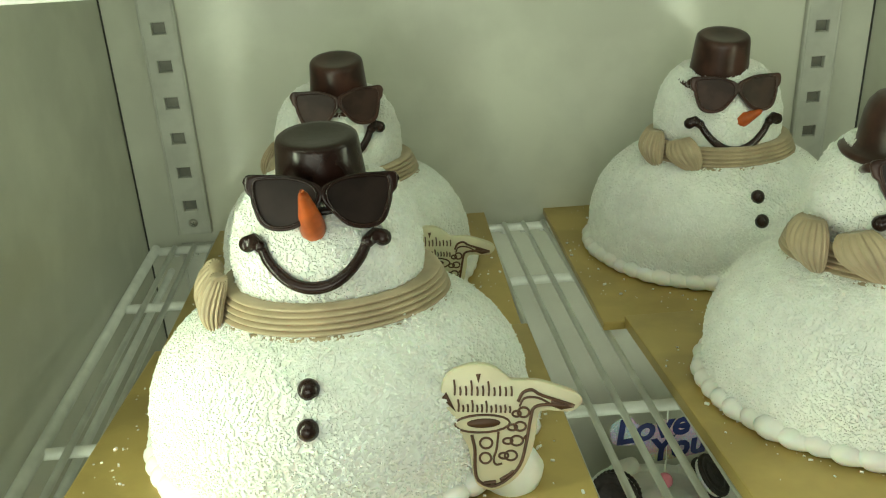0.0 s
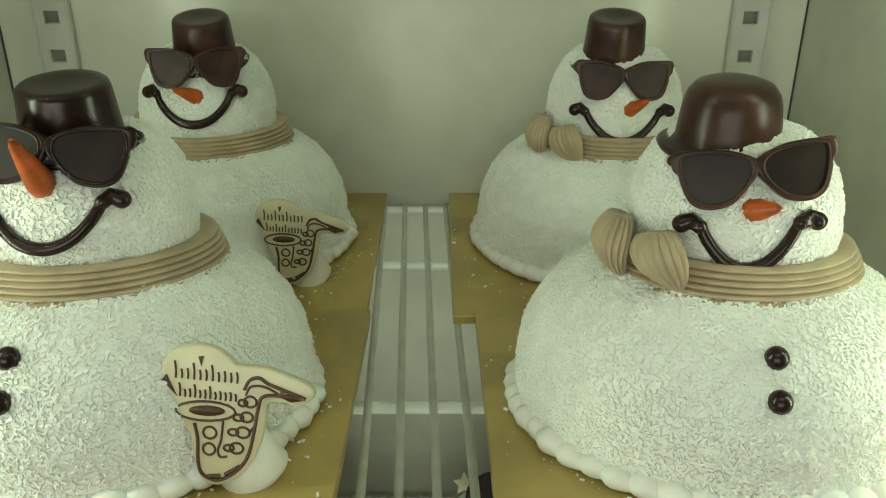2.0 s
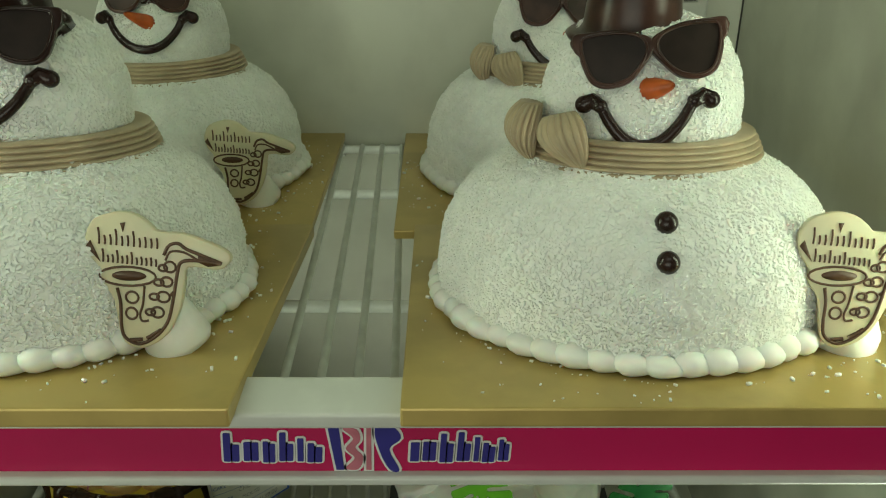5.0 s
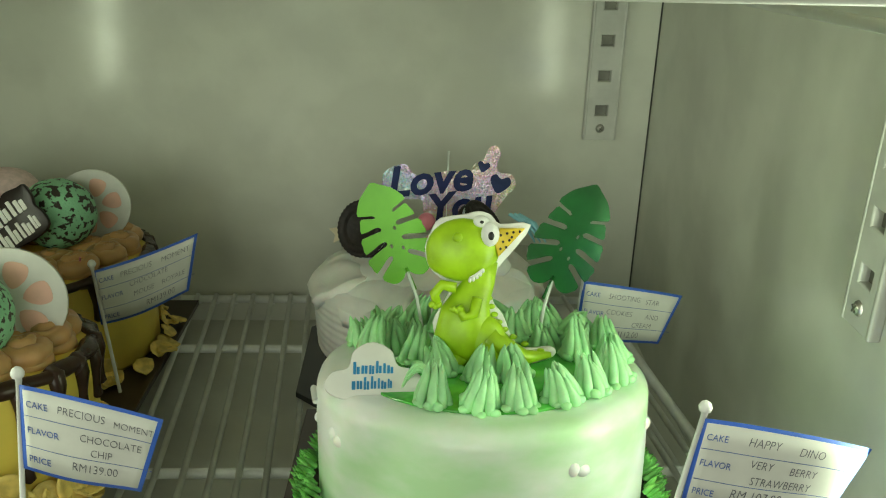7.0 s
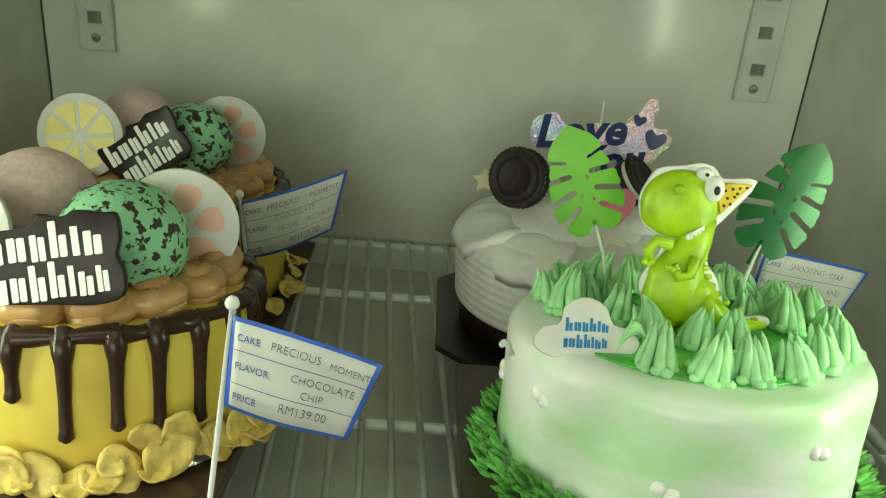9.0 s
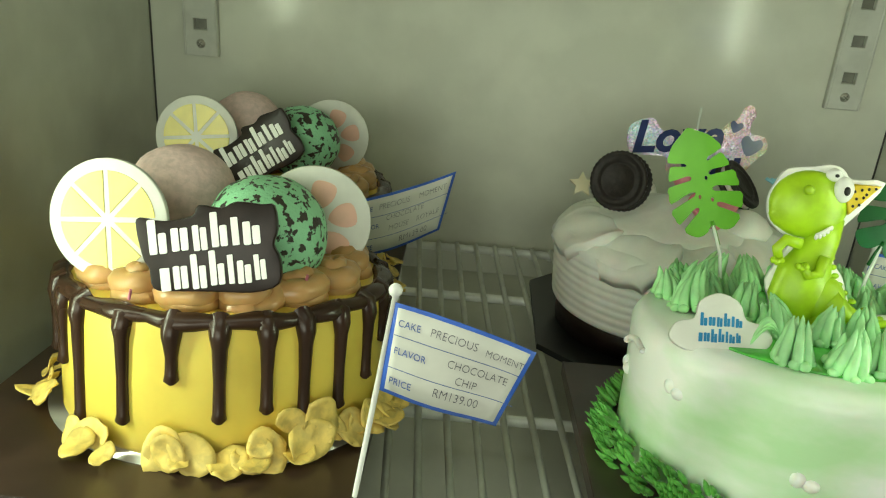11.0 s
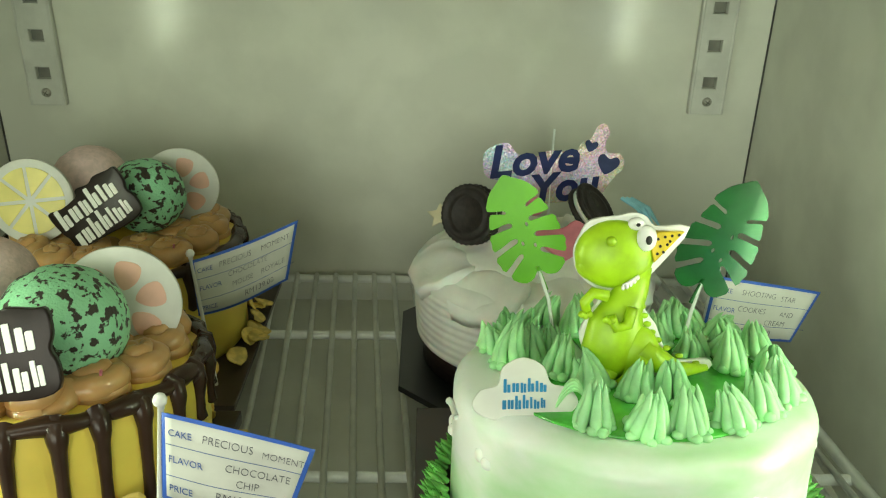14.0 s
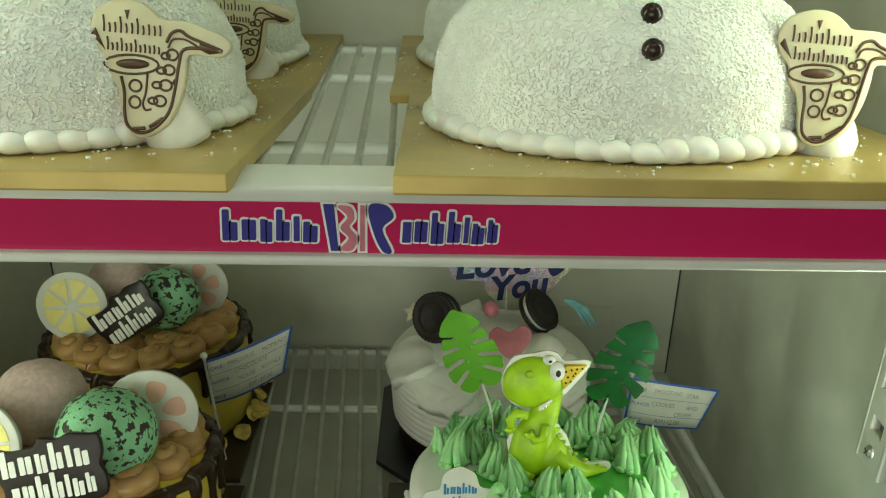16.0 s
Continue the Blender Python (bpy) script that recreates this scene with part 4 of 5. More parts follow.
part("cream_ridge", tube([(0.1055 * math.cos(a / 10), 0.1055 * math.sin(a / 10), DH - 0.018 + 0.006 * math.sin(a)) for a in range(31, 35)], 0.002, 8), M_CREAM, dc)

# dinosaur figure: one mesh, several colours
U = 0.000238
dz = bmesh.new()
MATS_D = [M_DINO, M_WHITE, M_BLK, M_PARTY, M_DINOD]


def P(x, y, d=0.0):
    return Vector(((x - 560) * 0.000242, -d, (552 - y) * U))


back = [(418, 190), (440, 158), (500, 148), (535, 140), (565, 148), (590, 172), (665, 172), (610, 250), (572, 300), (572, 370), (600, 410), (625, 470), (660, 500), (728, 496), (736, 514), (690, 532), (600, 556), (530, 556), (470, 545), (425, 535), (440, 490), (425, 430), (450, 380), (465, 350), (470, 322), (440, 305), (412, 275), (404, 230)]
plate(grown(smooth_loop([((x - 560) * 0.000242, (552 - y) * U) for x, y in back], 3), 0.0009), 0.003, 0.0006, bm=dz, mi=1)
ball(0.0228, P(496, 236), (1.0, 0.4, 0.86), bm=dz, u=20, v=14)
ball(0.0125, P(455, 258, 0.0), (1.0, 0.5, 0.85), bm=dz)
tube([P(560, 262, 0.0), P(545, 312, 0.002), P(522, 355, 0.003), P(506, 400, 0.003), P(502, 448, 0.003), P(518, 490, 0.002), P(535, 515, 0.001)], [0.0066, 0.0086, 0.0115, 0.0160, 0.0188, 0.0178, 0.0122], 18, dz, flat=0.55)
ball(0.0155, P(555, 472, 0.005), (0.85, 0.55, 1.05), bm=dz, u=16, v=12)
tube([P(562, 455, 0.002), P(606, 494, 0.002), P(662, 517, 0.003), P(727, 510, 0.003)], [0.013, 0.0105, 0.0068, 0.0025], 12, dz, flat=0.7)
for arm, d in ((([478, 330], [442, 322], [424, 345], [430, 366]), 0.009), (([532, 352], [522, 395], [497, 402], [482, 374]), 0.0135)):
    tube([P(*q, d) for q in arm], [0.0034, 0.0034, 0.0032, 0.0028], 8, dz)
    for k in (-1, 0, 1):
        ball(0.0021, P(arm[3][0] + 9 * k - 4, arm[3][1] + 10 - 4 * abs(k), d + 0.002), bm=dz, u=8, v=6)
for fx in (470, 530):
    tube([P(fx + 15, 512, 0.008), P(fx + 5, 535, 0.010), P(fx - 18, 546, 0.012)], [0.0062, 0.0048, 0.004], 10, dz)
    for k in (-1, 0, 1):
        ball(0.0027, P(fx - 26 + 11 * k, 549, 0.013), bm=dz, u=8, v=6)
ball(0.0033, P(480, 200, 0.0085), (1, 0.7, 0.9), bm=dz, u=10, v=7)
for i in range(9):  # spines along the back
    t = i / 8
    x, y = 568 + 15 * math.sin(3 * t) + 140 * t ** 3, 335 + 165 * t ** 0.9
    ball(0.0019, P(x - 10, y, 0.0028), (1.3, 0.7, 0.9), bm=dz, u=8, v=6)
ball(0.0068, P(563, 193, 0.006), (0.85, 0.7, 1.1), bm=dz, mi=1)
ball(0.0048, P(540, 160, 0.004), (1, 0.7, 0.8), bm=dz, mi=1)
ball(0.0024, P(564, 195, 0.0105), (0.8, 0.6, 1.1), bm=dz, u=8, v=6, mi=2)
ball(0.0013, P(541, 161, 0.0075), (1, 0.6, 0.8), bm=dz, u=8, v=6, mi=2)
tb = bmesh.new()
tube([P(512, 306, 0.0068), P(528, 298, 0.0072), P(544, 284, 0.0074)], [0.0008, 0.0012, 0.0008], 6, tb)
for x, y in ((513, 311), (522, 308), (531, 302), (539, 295), (546, 286)):
    ball(0.0014, P(x, y, 0.0074), (0.8, 0.6, 1.1), bm=tb, u=8, v=6)
absorb(dz, tb, 1)
plate([tuple(P(x, y).xz) for x, y in ((572, 205), (590, 178), (652, 178), (585, 252))], 0.006, 0.001, bm=dz, m=Matrix.Translation((0, -0.0055, 0)), mi=3)
for x, y in ((590, 195), (606, 190), (622, 187), (638, 185), (596, 212), (612, 208), (590, 230), (604, 226), (618, 200)):
    ball(0.0009, P(x, y, 0.0056), bm=dz, u=6, v=4, mi=2)
bmesh.ops.recalc_face_normals(dz, faces=dz.faces[:])
dino = part("dinosaur_figure", dz, MATS_D, m=pose(0.2175, 0.533, 0.1045, -16, 0, 0))
tagged(dino, "lime green moulded dinosaur figure with white rim, in a cake", "cake topper")


# --- monstera leaf picks ---
def monstera():
    """A leaf outline with deep cuts on both sides, its stalk at the origin, the tip at +z."""
    side = [(0.0, 0.001), (0.005, -0.004), (0.012, -0.006), (0.018, -0.003), (0.0212, 0.0025), (0.0075, 0.012), (0.008, 0.0152), (0.0125, 0.0135), (0.0238, 0.0065), (0.0262, 0.012), (0.0265, 0.018),
            (0.0078, 0.0235), (0.008, 0.0268), (0.0135, 0.0262), (0.0263, 0.0225), (0.0262, 0.029), (0.0245, 0.0345), (0.0078, 0.0352), (0.0078, 0.0385), (0.013, 0.0388), (0.0232, 0.0385), (0.0215, 0.0445), (0.0188, 0.0485),
            (0.0085, 0.0455), (0.0092, 0.0482), (0.0205, 0.0515), (0.0180, 0.0575), (0.0135, 0.0630), (0.006, 0.0680), (0.0, 0.0715)]
    return smooth_loop(side + [(-x, z) for x, z in side[-2:0:-1]], 2)


def leaf_pick(name, base, top, tip, material, label, spread):
    """A foil leaf on a clear stick: base and top of the stick, and the leaf's tip, in world places."""
    base, top, tip = Vector(base), Vector(top), Vector(tip)
    pk = thing(name, Matrix.Translation(base), label, "cake pick", "leaf picks")
    part("stick", tube([Vector((0, 0, -0.02)), (top - base) * 0.5, top - base], 0.0012, 8), M_CLEAR, pk, "clear plastic stick")
    z = (tip - top)
    ln = z.length
    z.normalize()
    y = Vector((0.12 * spread, 1, 0.25))
    x = y.cross(z).normalized()
    y = z.cross(x)
    rot = Matrix((x, y, z)).transposed().to_4x4()
    k = ln / 0.066
    holes = [[(hx + 0.0012 * math.cos(a), hz + 0.0017 * math.sin(a)) for a in (0, 1.05, 2.1, 3.14, 4.2, 5.2)] for hx, hz in ((0.004, 0.034), (-0.004, 0.022), (0.0045, 0.018))]
    b = plate(monstera(), 0.0006, holes=holes)
    for v in b.verts:
        v.co.y += 1.2 * v.co.x ** 2
    part("leaf", b, material, pk, m=Matrix.Translation(top - base) @ rot @ Matrix.Diagonal((k * 0.84, 1, k * 0.93, 1)), smooth=False)
    part("stalk", tube([(top - base) - z * 0.014, (top - base) - z * 0.006, (top - base) + z * 0.003], [0.0014, 0.0014, 0.0012], 6), material, pk)
    return pk


leaf_pick("leaf_pick", (0.182, 0.600, 0.100), (0.1685, 0.612, 0.1355), (0.143, 0.624, 0.1955), M_LEAFL, "lime green foil leaf on a clear stick, in the dinosaur cake", -1)
leaf_pick("leaf_pick", (0.255, 0.575, 0.106), (0.2645, 0.583, 0.143), (0.2905, 0.592, 0.2065), M_LEAFD, "dark green foil leaf on a clear stick, in the dinosaur cake", 1)

# cloud-shaped tag
cl = thing("cloud_tag", pose(0.149, 0.4865, 0.1145, -36, 0, 4) @ Matrix.Scale(1.08, 4), "white cloud-shaped tag with blue printed bars, on the cake", "cake topper")
cloud = smooth_loop([(-0.026, 0.006), (-0.022, 0.013), (-0.013, 0.0155), (-0.010, 0.024), (0.0, 0.0285), (0.010, 0.024), (0.0135, 0.0155), (0.022, 0.013), (0.0265, 0.006), (0.021, 0.0), (0.010, -0.002), (-0.010, -0.002), (-0.021, 0.0005)], 4)
part("card", plate(cloud, 0.0025, 0.0006), M_CARD, cl)
bars(BARS_A, 0.0215, 0.0066, 0.0006, 0.05, (-0.0105, 0.0115), M_CLOUDTXT, cl, pose(0, -0.0004, 0))
bars(BARS_B, 0.0215, 0.0066, 0.0006, 0.05, (-0.0115, 0.0035), M_CLOUDTXT, cl, pose(0, -0.0004, 0))


# --- yellow drip cakes ---
def rosette_mesh(seed, r=0.017, h=0.017):
    """A swirl of piped cream: a coil that winds inwards and up to a drawn-out tip, ruffled along its way."""
    rnd = random.Random(seed)
    ph, turns, n = rnd.random() * 6, 2.1, 44
    pts, rad = [], []
    for i in range(n + 1):
        t = i / n
        a = ph + turns * 2 * math.pi * t
        q = r * (0.70 * (1 - t) ** 0.8 + 0.02)
        pts.append((1.12 * q * math.cos(a), q * math.sin(a), h * (0.22 + 0.72 * t ** 0.9)))
        rad.append(r * (0.05 + (0.42 - 0.26 * t) * min(1, 7 * t + 0.2)) * (1 + 0.09 * math.sin(5 * a)) if i < n else r * 0.03)
    b = tube(pts, rad, 9)
    lathe([(0.0, 0.0), (0.9 * r, 0.0), (0.85 * r, 0.3 * h), (0.4 * r, 0.6 * h), (0.0, 0.75 * h)], 18, bm=b)
    me = bpy.data.meshes.new("cream_rosette")
    b.to_mesh(me)
    b.free()
    for p in me.polygons:
        p.use_smooth = True
    return me


def cornflake_mesh(seed):
    """A toasted flake: a thin oval sheet, blistered, its edge curled."""
    rnd = random.Random(seed)
    b = bmesh.new()
    n, off = 16, Vector((seed * 3.1, 0, 0))
    edge = [0.0070 + 0.0022 * rnd.random() for _ in range(n)]

    def point(k, i):
        a = 2 * math.pi * i / n
        rr = (0.5 * edge[i] + 0.25 * edge[i - 1] + 0.25 * edge[(i + 1) % n]) * k
        x, y = rr * math.cos(a), rr * math.sin(a) * 0.78
        z = 42 * (x * x * 0.8 - y * y * 0.2) + 0.0016 * noise.noise(Vector((x, y, 0)) * 420 + off) + 0.0012 * k * noise.noise(Vector((x, y, 0)) * 170 + off * 2)
        return Vector((x, y, z))
    for th in (0.0, -0.0005):
        c = b.verts.new(point(0, 0) + Vector((0, 0, th)))
        rings = [[b.verts.new(point(k, i) + Vector((0, 0, th))) for i in range(n)] for k in (0.4, 0.75, 1.0)]
        for i in range(n):
            j = (i + 1) % n
            faces = [(c, rings[0][i], rings[0][j])] + [(p[i], q[i], q[j], p[j]) for p, q in zip(rings, rings[1:])]
            for f in faces:
                b.faces.new(f if th == 0 else f[::-1])
        if th == 0:
            rim = rings[-1]
        else:
            for i in range(n):
                j = (i + 1) % n
                b.faces.new((rim[i], rings[-1][i], rings[-1][j], rim[j]))
    me = bpy.data.meshes.new("cornflake")
    b.to_mesh(me)
    b.free()
    for p in me.polygons:
        p.use_smooth = True
    return me


ROSES = [rosette_mesh(i) for i in range(4)]
CORN = [cornflake_mesh(i) for i in range(5)]


def scoop(parent, at, r, material, seed, label, name):
    b = bmesh.new()
    bmesh.ops.create_icosphere(b, subdivisions=4, radius=r)
    for v in b.verts:
        n = noise.noise(v.co * 90 + Vector((seed, 0, 0))) * 0.0011 + noise.noise(v.co * 300 + Vector((0, seed, 0))) * 0.0006
        v.co += v.co.normalized() * n
        v.co.z *= 0.96
    part(name, b, material, parent, label, m=Matrix.Translation(at))


def drip_cake(m, seed, label):
    """A yellow cake with a chocolate drip, swirls of cream and cornflakes round its foot."""
    R, H = 0.1, (0.084 if seed == 3 else 0.092)
    c = thing("drip_cake", m, label, "cake", "yellow drip cakes")
    rnd = random.Random(seed)
    part("cake_body", rounded_cake(R, H, 0.007, 72), M_YEL, c)
    rim = [((R - 0.003 + 0.0012 * math.sin(i * 1.9)) * math.cos(i * math.pi / 36), (R - 0.003 + 0.0012 * math.sin(i * 1.9)) * math.sin(i * math.pi / 36), H - 0.0022 + 0.0006 * math.sin(i * 0.9)) for i in range(72)]
    part("ganache_rim", tube(rim, [0.0060 + 0.0012 * math.sin(i * 1.3) for i in range(72)], 8, closed=True, flat=0.8), M_GAN, c, "glossy chocolate ganache rim")
    drips = [(-128, 0.074), (-108, 0.066), (-91.5, 0.037), (-77, 0.059), (-62.5, 0.055), (-50, 0.063), (-36, 0.062), (-21, 0.052)] if seed == 3 else []
    a = drips[-1][0] if drips else 0.0
    stop = 232 if drips else 345
    while a < stop - 14:
        a += rnd.uniform(12.5, 17.0)
        drips.append((a, rnd.choice((0.026, 0.04, 0.05, 0.056, 0.036, 0.054, 0.047))))
    for a, ln in drips:
        a, rr = radians(a), R + 0.0008
        pts = [(R - 0.006, H - 0.001), (R - 0.001, H - 0.0035), (rr, H - 0.010), (rr, H - 0.016), (rr, H - ln * 0.6), (rr, H - ln + 0.006), (rr + 0.0005, H - ln + 0.002), (rr, H - ln)]
        part("chocolate_drip", tube([(p * math.cos(a), p * math.sin(a), z) for p, z in pts], [0.0058, 0.0066, 0.0056, 0.0043, 0.0034, 0.0036, 0.0042, 0.0022], 10), M_GAN, c)
    for i in range(15):
        a = 2 * math.pi * i / 15 + 0.1
        part("cream_rosette", ROSES[i % 4], M_TAN, c, m=pose(0.074 * math.cos(a), 0.074 * math.sin(a), H - 0.001, rnd.uniform(-8, 8), 0, math.degrees(a) + 90 + rnd.uniform(-20, 20)) @ Matrix.Diagonal((1.15, 1.15, 1.1, 1)))
    for i in range(7):
        a = 2 * math.pi * i / 7
        part("cream_rosette", ROSES[i % 4], M_TAN, c, m=pose(0.045 * math.cos(a), 0.045 * math.sin(a), H - 0.001, 0, 0, i * 50) @ Matrix.Diagonal((1.3, 1.3, 0.9, 1)))
    for i in range(58):
        a = rnd.random() * 2 * math.pi
        r, z, tilt = (0.104 + 0.006 * rnd.random(), 0.004 + 0.008 * rnd.random(), rnd.uniform(45, 85)) if i % 2 else (0.109 + 0.008 * rnd.random(), 0.003 + 0.002 * rnd.random(), rnd.uniform(0, 30))
        k = rnd.uniform(0.9, 1.5)
        part("cornflake", CORN[i % 5], M_FLAKE, c, m=pose(r * math.cos(a), r * math.sin(a), z, 0, 0, math.degrees(a) + 90) @ pose(0, 0, 0.002, tilt, 0, 0) @ Matrix.Rotation(rnd.random() * 6, 4, "Z") @ Matrix.Diagonal((k, k, k, 1)))
    if seed == 3:
        part("cake_card", lathe([(0.0, -0.0006), (0.108, -0.0006), (0.1085, 0.0006), (0.0, 0.0009)], 72), M_SILVER, c, "round silver foil card")
        for i, (a, r, z, k, tilt) in enumerate(((-117, 0.106, 0.006, 1.5, 78), (-93, 0.107, 0.007, 1.75, 75), (-84, 0.108, 0.006, 1.7, 60), (-74, 0.112, 0.003, 1.6, 20), (-63, 0.109, 0.006, 1.75, 62), (-50, 0.110, 0.009, 1.9, 66), (-45, 0.106, 0.017, 1.9, 84), (-55, 0.1045, 0.021, 1.2, 88), (-33, 0.109, 0.006, 1.6, 50), (-24, 0.110, 0.007, 1.6, 70), (-12, 0.109, 0.006, 1.7, 55), (2, 0.111, 0.006, 1.6, 62), (16, 0.110, 0.006, 1.5, 45))):
            part("cornflake", CORN[i % 5], M_FLAKE, c, m=pose(r * math.cos(radians(a)), r * math.sin(radians(a)), z, 0, 0, a + 90) @ pose(0, 0, 0.003, tilt, 0, 0) @ Matrix.Rotation(i * 1.3, 4, "Z") @ Matrix.Diagonal((k, k, k, 1)))
    for i, (x, y, z) in enumerate(((-0.03, -0.088, H + 0.004), (0.06, -0.06, H + 0.012), (-0.06, 0.02, H + 0.014))):
        part("sprinkle", tube([(x, y, z), (x + 0.0015, y - 0.001, z + 0.006)], 0.0009, 6), M_PINKB, c, "pink sugar sprinkle")
    return c


def lemon_disc(m, r, label):
    d = thing("lemon_slice_topper", m, label, "cake topper", "fruit slice toppers")
    ring = [(r * math.cos(i * math.pi / 24), r * math.sin(i * math.pi / 24)) for i in range(48)]
    part("disc", plate(ring, 0.0035, 0.0006), M_CARD, d)
    for i in range(8):
        a0, a1 = i * math.pi / 4 + 0.05 + 0.1, (i + 1) * math.pi / 4 - 0.05 + 0.1
        k = [(0.12 * r * math.cos((a0 + a1) / 2), 0.12 * r * math.sin((a0 + a1) / 2))] + [(0.80 * r * math.cos(a0 + (a1 - a0) * j / 6), 0.80 * r * math.sin(a0 + (a1 - a0) * j / 6)) for j in range(7)]
        part("segment", plate(k, 0.0008, 0.0002), M_LEMON, d, m=pose(0, -0.0006, 0), smooth=False)
    return d


def peach_disc(m, r, label):
    d = thing("grapefruit_slice_topper", m, label, "cake topper", "fruit slice toppers")
    part("disc", plate([(r * math.cos(i * math.pi / 24), r * math.sin(i * math.pi / 24)) for i in range(48)], 0.003, 0.0006), M_CARD, d)
    for i in range(6):
        a = i * math.pi / 3 + 0.25
        ring = smooth_loop([(0.25 * r, 0.0), (0.45 * r, 0.19 * r), (0.7 * r, 0.2 * r), (0.76 * r, 0.0), (0.7 * r, -0.2 * r), (0.45 * r, -0.19 * r)], 3)
        part("segment", plate(ring, 0.0006, 0.0), M_PEACH, d, m=Matrix.Rotation(-a, 4, "Y") @ pose(0, -0.0005, 0), smooth=False)
    return d


def name_plaque(m, label, k=1.0):
    p = thing("chocolate_plaque", m @ Matrix.Diagonal((k, k, k, 1)), label, "cake topper", "chocolate plaques")
    out = smooth_loop([(-0.038, 0.016), (-0.036, 0.0215), (-0.024, 0.019), (-0.008, 0.021), (-0.004, 0.0265), (0.008, 0.0245), (0.016, 0.0275), (0.029, 0.0255), (0.036, 0.0245), (0.037, 0.012), (0.0345, 0.004), (0.0375, -0.004), (0.036, -0.017), (0.022, -0.021), (0.0, -0.0195), (-0.02, -0.0185), (-0.031, -0.0165), (-0.0325, -0.006), (-0.0355, 0.0)], 3)
    part("plate", plate(out, 0.004, 0.0009), M_CHOC2, p)
    bars(BARS_A, 0.060, 0.0185, 0.0007, 0.04, (-0.031, 0.0035), M_WHITE, p, pose(0, -0.0006, 0, 0, -4, 0))
    bars(BARS_B, 0.057, 0.0185, 0.0007, 0.04, (-0.0275, -0.0165), M_WHITE, p, pose(0, -0.0006, 0, 0, -4, 0))
    return p


for M0, seed, lab in ((on_front(-0.141, 0.553, 0.010), 3, "yellow cream cake with chocolate drips, scoops and cornflakes"),
                      (on_low(-0.166, 0.795, 0.005), 4, "yellow chocolate-drip cake with scoops, close to the freezer's back wall")):
    c = drip_cake(M0, seed, lab)
    inv = M0.inverted()
    if seed == 3:
        scoop(c, inv @ Vector((-0.111, 0.545, 0.132)), 0.0365, M_MINT, 1, "mint green scoop with dark chocolate chips", "mint_scoop")
        scoop(c, inv @ Vector((-0.173, 0.580, 0.135)), 0.0355, M_PINK, 7, "dusty pink berry scoop", "berry_scoop")
    else:
        scoop(c, inv @ Vector((-0.141, 0.80, 0.105)), 0.0325, M_MINT, 4, "mint green scoop with dark chocolate chips", "mint_scoop")
        scoop(c, inv @ Vector((-0.198, 0.832, 0.104)), 0.033, M_PINK, 9, "dusty pink berry scoop", "berry_scoop")
square_board("cake_board", on_front(-0.160, 0.525, 0), 0.24, M_BOARD, "dark brown laminated board under a yellow cake", th=0.010)
square_board("cake_board", on_low(-0.170, 0.79, 0), 0.236, M_BOARD, "dark brown laminated board by the back wall")
lemon_disc(pose(-0.193, 0.515, 0.146, -16, 0, -4), 0.0345, "lemon slice topper of white and yellow sugar, in a cake")
lemon_disc(pose(-0.2245, 0.77, 0.1115, -14, 0, 2), 0.0345, "lemon slice topper of white and yellow sugar, at the back")
peach_disc(pose(-0.088, 0.575, 0.129, -12, 0, 8), 0.0355, "white sugar disc with peach fruit segments beside the scoop")
peach_disc(pose(-0.1205, 0.83, 0.1015, -12, 0, 6), 0.0335, "white sugar disc with peach fruit segments, at the back")
name_plaque(pose(-0.127, 0.485, 0.1445, -20, -7, 3), "dark chocolate plaque with white printed bars, leaning on a scoop")
name_plaque(pose(-0.1675, 0.755, 0.1075, -18, -33, 3), "dark chocolate plaque, steeply tilted, with white printed bars", 0.95)

# --- cookies-and-cream cake with the lettered topper ---
LM = on_low(0.187, 0.768, 0.005)
square_board("cake_board", on_low(0.1925, 0.772, 0), 0.236, M_BLACK, "black laminated octagonal board under the white cake", 0.05)
lc = thing("cookie_cake", LM, "white cream cake with ridged side, cream petals and biscuits", "cake")
prof = [(0.0, 0.0), (0.093, 0.0), (0.094, 0.024)]
part("chocolate_base", lathe(prof + [(0.0, 0.026)], 64), M_CHOC2, lc, "brown chocolate sponge base")
rid = [(0.0, 0.022)]
for i in range(41):
    t = i / 40
    rid.append((0.097 + 0.004 * t + 0.0014 * abs(math.sin(math.pi * 8 * t)), 0.022 + 0.055 * t))
rid += [(0.102, 0.080), (0.096, 0.088), (0.08, 0.09), (0.0, 0.091)]
part("ridged_side", lathe(rid, 80), M_CREAM, lc, "white cream side combed into ridges")
rnd = random.Random(11)
